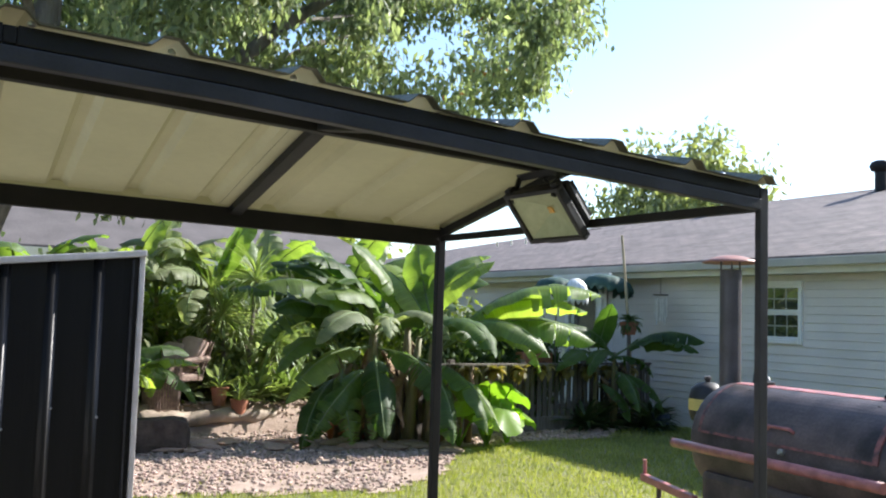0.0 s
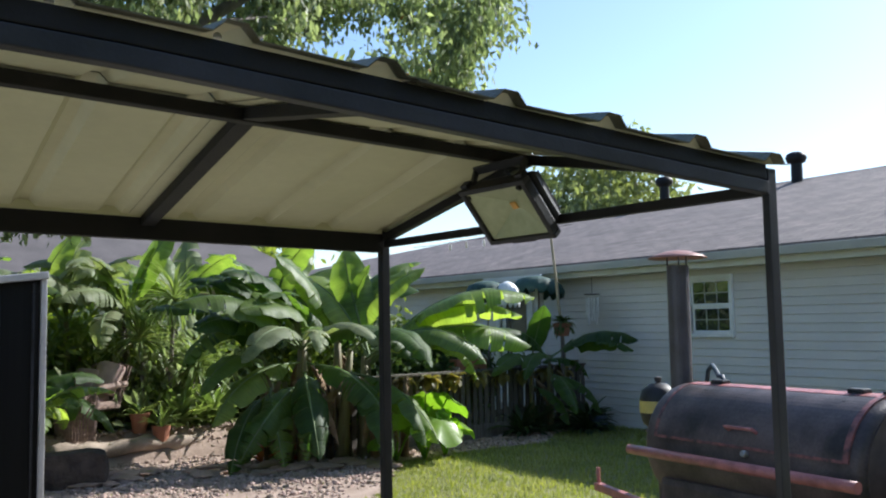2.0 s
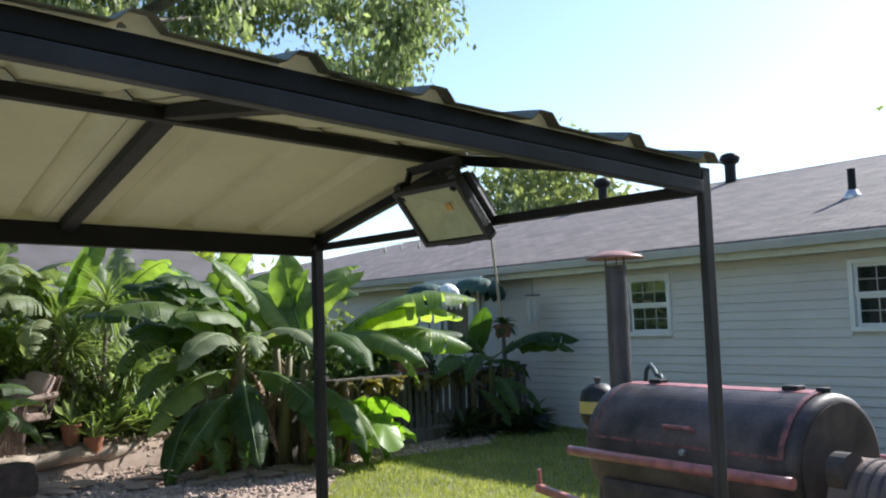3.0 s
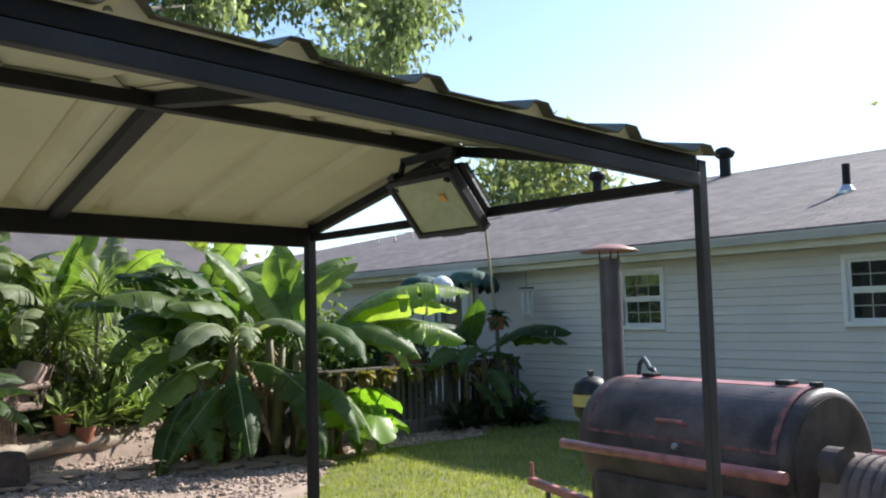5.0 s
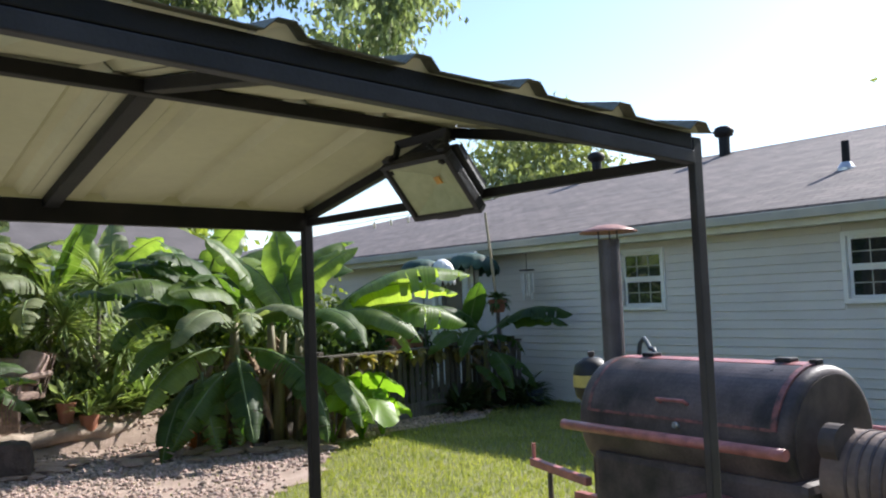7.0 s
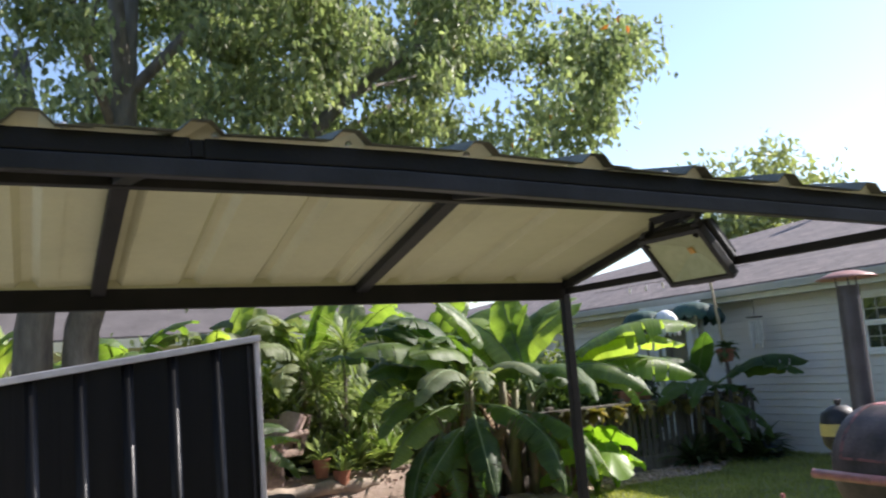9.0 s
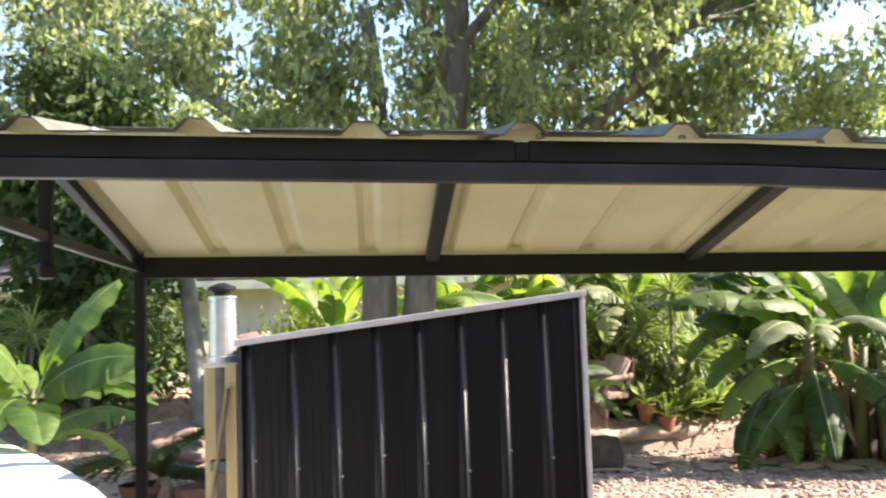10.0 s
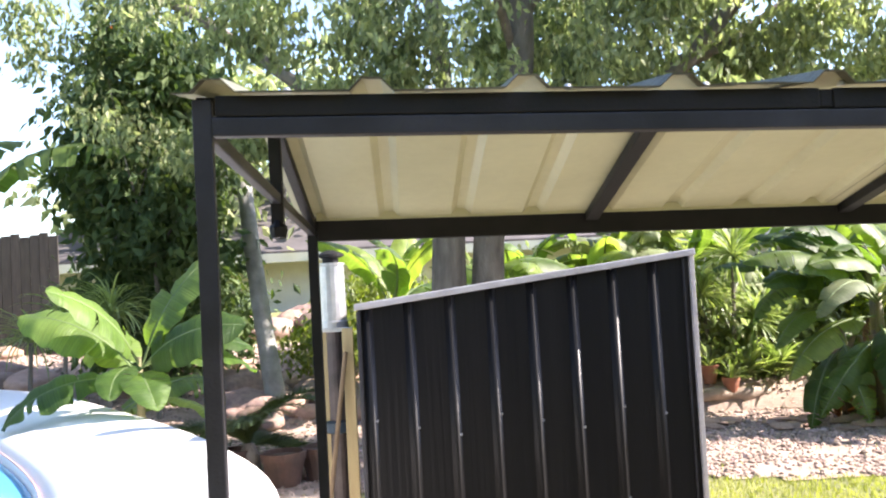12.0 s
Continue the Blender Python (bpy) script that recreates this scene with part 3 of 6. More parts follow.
bm = tube(bmesh.new(), [li @ Vector(p) for p in ((0.0, 0.83, 2.05), (-0.02, 0.80, 2.11), (-0.01, 0.85, 2.14), (-0.02, 0.82, 2.15))], 0.006, 7)
part("cable", bm, LAMP_BLACK, flood, smooth=True)

# ---- black ribbed shed ----
SH_A, SH_B = Vector((-0.8, 3.5)), Vector((-2.67, 3.52))
shed_w = (SH_A - SH_B).length
shed = thing("metal_shed", SH_B.x, SH_B.y, 0, "small black ribbed-metal shed with a sloping grey-trimmed top", "shed", rz=math.degrees(math.atan2(SH_A.y - SH_B.y, SH_A.x - SH_B.x)))
ZT0, ZT1 = 1.76, 1.97
prof = []
k = 0
while 0.03 + k * 0.2285 < shed_w - 0.05:
    c = 0.05 + k * 0.2285
    prof += [(c - 0.03, 0.0), (c - 0.016, -0.017), (c - 0.009, -0.0215), (c + 0.009, -0.0215), (c + 0.016, -0.017), (c + 0.03, 0.0)]
    k += 1
prof = [(0.0, 0.0)] + [p for p in prof if 0.004 < p[0] < shed_w - 0.012] + [(shed_w, 0.0)]
for nm, y0 in (("front_sheet", 0.0), ("back_sheet", 1.1)):
    verts, faces = [], []
    for x, dy in prof:
        zt = ZT0 + (ZT1 - ZT0) * x / shed_w - 0.03
        verts += [(x, y0 + dy, 0.0), (x, y0 + dy, zt), (x, y0 + dy + 0.004, 0.0), (x, y0 + dy + 0.004, zt)]
    for j in range(len(prof) - 1):
        q = 4 * j
        faces += [(q, q + 4, q + 5, q + 1), (q + 2, q + 3, q + 7, q + 6), (q + 1, q + 5, q + 7, q + 3), (q, q + 2, q + 6, q + 4)]
    ob = raw(nm, verts, faces, [BLACK_SHEET, LIT_RIB], shed)
    # right-hand flanks take the colour that stands for sunlight
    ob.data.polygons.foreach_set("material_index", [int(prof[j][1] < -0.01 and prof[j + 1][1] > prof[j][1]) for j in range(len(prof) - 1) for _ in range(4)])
    flat = [abs(prof[j][1]) < 1e-6 and abs(prof[j + 1][1]) < 1e-6 for j in range(len(prof) - 1) for _ in range(4)]
    ob.data.polygons.foreach_set("use_smooth", [not v for v in flat])
part("side_sheet", box(bmesh.new(), (0.0, 0.01, 0), (0.006, 1.09, ZT0 - 0.03)), BLACK_SHEET, shed)
part("side_sheet", box(bmesh.new(), (shed_w - 0.006, 0.01, 0), (shed_w, 1.09, ZT1 - 0.03)), BLACK_SHEET, shed)
bm = bar(bmesh.new(), (-0.02, -0.0225, ZT0 - 0.012), (shed_w + 0.015, -0.0225, ZT1 - 0.012), 0.055, 0.036, 0.006)
part("top_trim", bm, TRIM_GREY, shed, "pale grey folded metal edge trim")
bm = bar(bmesh.new(), (-0.02, 0.55, ZT0 - 0.008), (shed_w + 0.015, 0.55, ZT1 - 0.008), 1.1, 0.02, 0.003)
part("roof", bm, BLACK_SHEET, shed)
bm = box(bmesh.new(), (shed_w - 0.052, -0.014, 0), (shed_w - 0.04, -0.002, ZT1 - 0.05), 0.002)
part("inner_corner_trim", bm, STEEL_FADED, shed)
bm = box(bmesh.new(), (shed_w - 0.016, -0.03, 0), (shed_w + 0.012, -0.002, ZT1 - 0.032), 0.005)
part("corner_trim", bm, TRIM_GREY, shed, "pale grey corner trim")
bm = box(bmesh.new(), (-0.012, -0.02, 0), (0.012, 0.0, ZT0 - 0.034), 0.004)
part("corner_trim", bm, STEEL_FADED, shed)
for k in range(8):
    for z in (0.62, 1.12):
        bm = lathe(bmesh.new(), [(0, 0.007), (0.004, 0.006), (0.008, 0.0)], 8, pose(0.05 + 0.2285 * k + 0.026, -0.006, z - 0.05 * (k % 3), 90, 0, 0))
        part("screw", bm, GALV, shed)

# posts and stove pipe beside the shed
lumber = thing("timber_post", -2.75, 3.72, 0, "yellow pine timber post standing at the shed corner", "post")
part("shaft", box(bmesh.new(), (-0.028, -0.03, 0), (0.035, 0.03, 1.63), 0.004), LUMBER, lumber)
lumber2 = thing("timber_plank", -2.92, 4.1, 0, "thin upright yellow pine plank beside the flue pipe", "plank")
part("board", box(bmesh.new(), (-0.045, -0.02, 0), (0.03, 0.02, 1.66), 0.004), LUMBER, lumber2)
stake = thing("leaning_stake", -2.93, 3.58, 0, "thin brown stake leaning against the shed corner", "stake")
part("shaft", tube(bmesh.new(), [(-0.05, 0.0, 0.0), (0.17, 0.08, 1.5)], 0.014, 7), DRY, stake)
flue = thing("flue_pipe", -2.855, 4.1, 0, "shiny galvanised flue pipe with a dark cap", "pipe")
part("pipe", lathe(bmesh.new(), [(0, 1.62), (0.092, 1.62), (0.092, 1.66), (0.085, 1.665), (0.08, 2.0), (0.086, 2.005), (0.086, 2.02), (0, 2.02)], 20), GALV, flue, smooth=False)
part("cap", lathe(bmesh.new(), [(0, 2.02), (0.05, 2.02), (0.05, 2.05), (0.085, 2.06), (0.085, 2.075), (0.02, 2.10), (0, 2.10)], 20), STEEL, flue, "dark cap")
part("bracket", box(bmesh.new(), (-0.1, -0.09, 1.60), (0.12, -0.075, 1.625), 0.002), GALV, flue)
part("stand_pipe", lathe(bmesh.new(), [(0.05, 0), (0.05, 1.62)], 14), RUSTY, flue)
part("collar", lathe(bmesh.new(), [(0.055, 0.98), (0.085, 0.99), (0.085, 1.05), (0.055, 1.06)], 14), TEAL, flue, "blue-grey clamp")

# ---- the house ----
HX = 8.7
house = thing("house", 10.5, 6.0, 0, "single-storey house with blue-grey lap siding and a grey-brown shingle hip roof", "house")
hi_m = house.matrix_world.inverted()


def hp(name, bm, mats, label="", parent=None):
    bmesh.ops.transform(bm, matrix=hi_m, verts=bm.verts)
    return part(name, bm, mats, parent or house, label)


OPEN = [(6.772, 7.473, 1.475, 2.242), (3.1, 4.075, 1.5, 2.236), (11.1, 11.96, 0.2, 2.23)]
Y_LO, Y_HI, Z_TOP = -5.0, 34.6, 2.5
cuts = sorted({Y_LO, Y_HI} | {v for o in OPEN for v in o[:2]})
bm = bmesh.new()
for y0, y1 in zip(cuts, cuts[1:]):
    hole = [o for o in OPEN if o[0] <= y0 and y1 <= o[1]]
    if hole:
        box(bm, (HX, y0, -0.3), (HX + 0.15, y1, hole[0][2]))
        box(bm, (HX, y0, hole[0][3]), (HX + 0.15, y1, Z_TOP))
    else:
        box(bm, (HX, y0, -0.3), (HX + 0.15, y1, Z_TOP))
box(bm, (HX, Y_HI - 0.15, -0.3), (21.0, Y_HI, Z_TOP))
box(bm, (20.8, Y_LO, -0.3), (21.0, Y_HI, Z_TOP))
box(bm, (HX, Y_LO, -0.3), (21.0, Y_LO + 0.15, Z_TOP))
hp("wall", bm, SIDING)
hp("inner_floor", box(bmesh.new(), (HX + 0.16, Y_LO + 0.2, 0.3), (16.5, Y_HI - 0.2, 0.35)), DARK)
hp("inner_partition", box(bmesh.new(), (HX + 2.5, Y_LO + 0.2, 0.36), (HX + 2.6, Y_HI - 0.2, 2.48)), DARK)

# roof: hip at the far end
ex, rx, zr, ze = 8.337, 14.8, 4.5, 2.625
yh, yr = 35.0, 13.1
tops = [(ex, -6, ze), (ex, yh, ze), (rx, yr, zr), (rx, -6, zr), (21.3, yh, ze), (21.3, -6, ze)]
verts = tops + [(x, y, z - 0.07) for x, y, z in tops]
faces = [(0, 3, 2, 1), (1, 2, 4), (3, 5, 4, 2), (6, 7, 8, 9), (7, 10, 8), (9, 8, 10, 11), (0, 1, 7, 6), (1, 4, 10, 7), (4, 5, 11, 10), (3, 0, 6, 9), (5, 3, 9, 11)]
roof = raw("roof", [hi_m @ Vector(v) for v in verts], faces, SHINGLE, house, "weathered grey-brown asphalt shingles")
hp("fascia", box(bmesh.new(), (ex + 0.03, -5.8, ze - 0.24), (ex + 0.06, yh - 0.05, ze - 0.04)), FASCIA)
hp("gutter", box(bmesh.new(), (ex - 0.07, -5.8, ze - 0.15), (ex + 0.03, yh - 0.05, ze - 0.035), 0.012), GUTTER, "pale grey metal gutter")
hp("soffit", box(bmesh.new(), (ex + 0.05, -5.8, ze - 0.235), (HX + 0.02, yh - 0.1, ze - 0.21)), FASCIA)
hp("frieze_board", box(bmesh.new(), (HX - 0.03, Y_LO, 2.39), (HX, Y_HI, 2.43), 0.004), FASCIA)
cap_v = [(rx + dx, y, zr + dz) for y in (-6, yr) for dx, dz in ((-0.16, -0.053), (0, 0.018), (0.16, -0.053), (0.16, -0.085), (0, -0.01), (-0.16, -0.085))]
cap_f = [(i, (i + 1) % 6, 6 + (i + 1) % 6, 6 + i) for i in range(6)] + [(5, 4, 1, 0), (4, 3, 2, 1), (6, 7, 10, 11), (7, 8, 9, 10)]
raw("ridge_cap", [hi_m @ Vector(v) for v in cap_v], cap_f, SHINGLE, house)


def vent(name, x, y, s):
    z = ze + (x - ex) * (zr - ze) / (rx - ex)
    v = thing("roof_vent", x, y, z - 0.05, "black mushroom-topped metal vent on the shingle roof", "roof vent", "roof vents")
    part("flue", lathe(bmesh.new(), [(0.13 * s, -0.1), (0.13 * s, 0.52 * s)], 16), STEEL, v)
    part("head", lathe(bmesh.new(), [(0.12 * s, 0.46 * s), (0.2 * s, 0.5 * s), (0.24 * s, 0.6 * s), (0.2 * s, 0.69 * s), (0.1 * s, 0.73 * s), (0, 0.74 * s)], 18), STEEL, v, smooth=True)
    part("flashing", box(bmesh.new(), (-0.22 * s, -0.22 * s, 0.02), (0.22 * s, 0.22 * s, 0.05), 0, pose(0, 0, 0, 0, -math.degrees(math.atan2(zr - ze, rx - ex)), 0)), STEEL, v)


vent("a", 14.6, 9.56, 0.9)
vent("b", 14.6, 13.08, 0.9)
z = ze + (10.6 - ex) * (zr - ze) / (rx - ex)
soil_pipe = thing("vent_pipe", 10.6, 4.98, z - 0.05, "short black plumbing vent pipe with a pale collar on the roof", "vent pipe")
part("pipe", lathe(bmesh.new(), [(0, 0.0), (0.055, 0.0), (0.055, 0.44), (0.045, 0.44), (0.045, 0.3), (0, 0.3)], 12), STEEL, soil_pipe)
part("collar", lathe(bmesh.new(), [(0.12, 0.0), (0.12, 0.06), (0.07, 0.14), (0.055, 0.14)], 12), GALV, soil_pipe)


def window(name, y0, y1, z0, z1, label):
    w = thing(name, HX, (y0 + y1) / 2, z0, label, "window", "house windows", "structure")
    hw, hh = (y1 - y0) / 2, z1 - z0
    bm = bmesh.new()
    t = 0.058
    box(bm, (-0.05, -hw - t, -t), (0.03, -hw, hh + t), 0.006)
    box(bm, (-0.05, hw, -t), (0.03, hw + t, hh + t), 0.006)
    box(bm, (-0.05, -hw, hh), (0.03, hw, hh + t), 0.006)
    box(bm, (-0.06, -hw, -t), (0.03, hw, 0), 0.006)
    part("window_frame", bm, WHITE, w)
    for s, xo in ((0, 0.02), (1, 0.0)):
        za, zb = s * hh / 2, (s + 1) * hh / 2
        bm = bmesh.new()
        f = 0.038
        box(bm, (xo, -hw, za), (xo + 0.03, hw, za + f), 0.003)
        box(bm, (xo, -hw, zb - f), (xo + 0.03, hw, zb), 0.003)
        box(bm, (xo, -hw, za + f), (xo + 0.03, -hw + f, zb - f), 0.003)
        box(bm, (xo, hw - f, za + f), (xo + 0.03, hw, zb - f), 0.003)
        sash = part("sash", bm, WHITE, w)
        n = 3 if hw < 0.4 else 4
        cw, ch = (2 * hw - 2 * f) / n, (zb - za - 2 * f) / 2
        for i in range(1, n):
            part("muntin", box(bmesh.new(), (xo + 0.006, -hw + f + i * cw - 0.006, za + f), (xo + 0.02, -hw + f + i * cw + 0.006, zb - f)), GUTTER, sash)
        part("muntin", box(bmesh.new(), (xo + 0.005, -hw + f, za + f + ch - 0.006), (xo + 0.021, hw - f, za + f + ch + 0.006)), GUTTER, sash)
        for i in range(n):
            for j in range(2):
                ya = -hw + f + i * cw
                tilt = rng.uniform(-0.004, 0.004)
                p = part("pane", box(bmesh.new(), (xo + 0.012, ya, za + f + j * ch), (xo + 0.016, ya + cw, za + f + (j + 1) * ch)), PANE, sash)
                p.rotation_euler = (0, 0, tilt)


window("window_1", *OPEN[0], "white double-hung window with grilles reflecting green trees")
window("window_2", *OPEN[1], "wide white double-hung window with grilles, dark inside")

door = thing("door_1", HX, 11.53, 0.2, "white glazed porch door in the siding", "door", "", "structure")
bm = bmesh.new()
box(bm, (-0.04, -0.53, 0), (0.04, -0.43, 2.2), 0.005)
box(bm, (-0.04, 0.43, 0), (0.04, 0.53, 2.2), 0.005)
box(bm, (-0.04, -0.43, 2.1), (0.04, 0.43, 2.2), 0.005)
part("door_frame", bm, WHITE, door)
leaf = part("leaf", box(bmesh.new(), (0.02, -0.43, 0), (0.06, 0.43, 2.1), 0.004), WHITE, door)
part("pane", box(bmesh.new(), (0.012, -0.3, 0.95), (0.018, 0.3, 1.95)), PANE, leaf)

# lap siding boards
step = 0.1146
for k in range(21):
    z0, z1 = k * step, min((k + 1) * step + 0.006, 2.39)
    segs = [(Y_LO, Y_HI)]
    for o in OPEN:
        if o[2] - 0.06 < z1 and z0 < o[3] + 0.06:
            segs = [q for a1, b1 in segs for q in ((a1, min(b1, o[0] - 0.059)), (max(a1, o[1] + 0.059), b1)) if q[1] - q[0] > 0.02]
    for y0, y1 in segs:
        verts = [(x, y, z) for y in (y0, y1) for x, z in ((HX - 0.005, z1), (HX - 0.020, z0 + 0.012), (HX - 0.022, z0 + 0.006), (HX - 0.019, z0), (HX - 0.001, z0), (HX - 0.001, z1))]
        faces = [(i, (i + 1) % 6, 6 + (i + 1) % 6, 6 + i) for i in range(6)] + [(5, 4, 3, 2, 1, 0), (6, 7, 8, 9, 10, 11)]
        raw("siding_board", [hi_m @ Vector(v) for v in verts], faces, SIDING, house)

# ---- neighbour's house far behind the garden ----
far_house = thing("neighbour_house", -1.6, 22.1, 0.1, "low pale house with a grey shingle roof beyond the garden", "house")
part("wall", box(bmesh.new(), (-9, -3, -0.3), (9, 4, 2.75)), FASCIA, far_house)
bm = bmesh.new()
vs = [bm.verts.new(v) for v in ((-9.6, -3.7, 2.75), (9.6, -3.7, 2.75), (9.6, 4.7, 2.75), (-9.6, 4.7, 2.75), (-7, 0.5, 5.0), (7, 0.5, 5.0), (-9.6, -3.7, 2.68), (9.6, -3.7, 2.68), (9.6, 4.7, 2.68), (-9.6, 4.7, 2.68))]
for f in ((0, 1, 5, 4), (1, 2, 5), (2, 3, 4, 5), (3, 0, 4), (0, 6, 7, 1), (1, 7, 8, 2), (2, 8, 9, 3), (3, 9, 6, 0), (6, 9, 8, 7)):
    bm.faces.new([vs[i] for i in f])
part("roof", bm, FAR_SHINGLE, far_house)
part("fascia", box(bmesh.new(), (-9.6, -3.75, 2.5), (9.6, -3.7, 2.7)), FASCIA, far_house)

# ---- smoker on its trailer ----
smoker = thing("barrel_smoker_trailer", 2.83, 1.90, 0, "black barrel smoker with red-oxide rails and stack on a trailer", "smoker", rz=84.4)
smoker.scale = (0.963, 0.963, 0.948)
ZC, R, XL, XR = 0.965, 0.385, 0.78, -0.71


def cyl_x(bm, r0, xa, xb, sides=40, zc=ZC, yc=0.0, dish=0.0):
    m = Matrix.Translation((0, yc, zc)) @ pose(0, 0, 0, 0, 90, 0)
    prof = [(0, xa - dish)] + ([(r0 * 0.88, xa - dish), (r0 * 0.95, xa - dish * 0.75), (r0 * 0.985, xa - dish * 0.4)] if dish else []) + [(r0, xa), (r0, xb)] + ([(r0 * 0.985, xb + dish * 0.4), (r0 * 0.95, xb + dish * 0.75), (r0 * 0.88, xb + dish)] if dish else []) + [(0, xb + dish)]
    return lathe(bm, prof, sides, m)


barrel = part("barrel", cyl_x(bmesh.new(), R, XR, XL, 48, dish=0.045), SMOKER, smoker, smooth=True)
barrel.data.polygons.foreach_set("use_smooth", [abs(p.normal.x) < 0.985 for p in barrel.data.polygons])
part("end_plate", cyl_x(bmesh.new(), R * 0.87, XR - 0.05, XR - 0.043, 40), RUSTY, barrel, "dusty rust-brown barrel end")


def arc_patch(bm, r0, r1, xa, xb, a0, a1, n=16):
    """A curved plate on the barrel between angles a0 and a1 (0 is level towards +y, 90 is the top)."""
    rows = []
    for i in range(n + 1):
        t = radians(a0 + (a1 - a0) * i / n)
        rows.append([bm.verts.new((x, r * math.cos(t), ZC + r * math.sin(t))) for r in (r0, r1) for x in (xa, xb)])
    for p, q in zip(rows, rows[1:]):
        bm.faces.new((p[2], p[3], q[3], q[2]))
        bm.faces.new((p[0], q[0], q[1], p[1]))
        bm.faces.new((p[0], p[2], q[2], q[0]))
        bm.faces.new((p[1], q[1], q[3], p[3]))
    bm.faces.new((rows[0][0], rows[0][1], rows[0][3], rows[0][2]))
    bm.faces.new((rows[-1][0], rows[-1][2], rows[-1][3], rows[-1][1]))
    return bm


lid = part("lid", arc_patch(bmesh.new(), R + 0.001, R + 0.009, -0.665, 0.70, 12, 88), SMOKER, smoker, "curved sooty black cooking lid")
for xa, xb, a0, a1 in ((-0.69, -0.655, 10, 90), (0.69, 0.715, 10, 90), (-0.655, 0.69, 9.5, 12), (-0.655, 0.69, 78, 97)):
    part("lid_edge", arc_patch(bmesh.new(), R + 0.001, R + 0.0115, xa, xb, a0, a1), RED_STEEL if a1 > 95 else SEAM_WORN, lid, "worn red-oxide painted seam")
hy, hz = (R + 0.05) * math.cos(radians(25)), ZC + (R + 0.05) * math.sin(radians(25))
bm = tube(bmesh.new(), [(0.11, hy - 0.05, hz - 0.03), (0.11, hy, hz), (-0.09, hy, hz), (-0.09, hy - 0.05, hz - 0.03)], 0.011, 8)
part("lid_handle", bm, RED_STEEL, lid, "red bent-rod handle")
gy, gz = (R + 0.012) * math.cos(radians(6)), ZC + (R + 0.012) * math.sin(radians(6))
bm = lathe(bmesh.new(), [(0, 0.02), (0.016, 0.02), (0.02, 0.012), (0.02, -0.01)], 16, pose(-0.03, gy, gz, -80, 0, 0))
part("thermometer", bm, GALV, barrel, "small round dial thermometer")
for px in (0.50, -0.50):
    bm = box(bmesh.new(), (px - 0.05, -0.03, ZC + R), (px + 0.05, 0.05, ZC + R + 0.035), 0.01)
    bar(bm, (px, 0.04, ZC + R + 0.01), (px - 0.02, 0.16, ZC + R - 0.03), 0.03, 0.012, 0.002)
    part("hinge", bm, LAMP_BLACK, barrel)
part("lift_lug", box(bmesh.new(), (-0.70, -0.03, ZC + R - 0.005), (-0.65, 0.03, ZC + R + 0.03), 0.006), LAMP_BLACK, smoker)
bm = tube(bmesh.new(), [(0.83, R + 0.11, 0.945), (-0.82, R + 0.11, 0.945)], 0.031, 18)
front_rail = part("front_rail", bm, RED_STEEL, smoker, "round red-oxide pipe rail", smooth=False)
front_rail.data.polygons.foreach_set("use_smooth", [abs(p.normal.x) < 0.9 for p in front_rail.data.polygons])
for px in (0.6, -0.6):
    part("rail_bracket", bar(bmesh.new(), (px, R - 0.06, 0.92), (px, R + 0.10, 0.94), 0.03, 0.03), SMOKER, front_rail)
bm = tube(bmesh.new(), [(0.5, -R - 0.1, 0.945), (-1.15, -R - 0.1, 0.945)], 0.027, 12)
part("rear_rail", bm, RED_STEEL, smoker)
part("belly_pan", box(bmesh.new(), (-0.84, -0.3, 0.42), (0.72, 0.36, 0.78), 0.05), SMOKER, smoker)
chimney = part("chimney", lathe(bmesh.new(), [(0.076, 0.9), (0.076, 2.16), (0.07, 2.16), (0.07, 2.0), (0, 2.0)], 20, Matrix.Translation((0.98, -0.12, 0))), CHIMNEY, smoker, "tall grey-brown smoke stack")
bm = lathe(bmesh.new(), [(0, 2.27), (0.08, 2.262), (0.17, 2.232), (0.205, 2.215), (0.2, 2.208), (0.1, 2.225), (0, 2.235)], 24, Matrix.Translation((0.98, -0.12, 0)))
part("chimney_cap", bm, CAP, chimney, "shallow rusty red rain cap", smooth=True)
for k in range(3):
    a1 = k * math.tau / 3 + 0.4
    bm = tube(bmesh.new(), [(0.98 + 0.075 * math.cos(a1), -0.12 + 0.075 * math.sin(a1), 2.12), (0.98 + 0.075 * math.cos(a1), -0.12 + 0.075 * math.sin(a1), 2.23)], 0.006, 6)
    part("cap_strut", bm, CHIMNEY, chimney)
fb = cyl_x(bmesh.new(), 0.235, -1.65, -0.86, 32, 0.80, 0.06, 0.02)
firebox = part("firebox", fb, DUSTY, smoker, "dusty grey-brown drum firebox", smooth=True)
for k in range(10):
    part("firebox_band", cyl_x(bmesh.new(), 0.241, -1.0 - 0.06 * k, -0.985 - 0.06 * k, 28, 0.80, 0.06), SMOKER, firebox)
part("damper", cyl_x(bmesh.new(), 0.10, -0.95, -0.86, 20, 0.98, 0.2), RUSTY, smoker, "grey round damper plate")
for y in (0.3, -0.3):
    part("frame_rail", bar(bmesh.new(), (0.95, y, 0.42), (-1.3, y, 0.42), 0.06, 0.09), RED_STEEL, smoker)
tongue = part("tongue", bar(bmesh.new(), (0.70, 0.42, 0.58), (1.42, 0.30, 0.60), 0.05, 0.055, 0.008), RED_STEEL, smoker, "red trailer tongue tube")
part("tongue_pin", tube(bmesh.new(), [(1.40, 0.30, 0.62), (1.40, 0.30, 0.73)], 0.014, 8), RED_STEEL, tongue)
part("jack", tube(bmesh.new(), [(1.18, 0.34, 0.58), (1.18, 0.34, 0.0)], 0.018, 8), RUSTY, smoker)
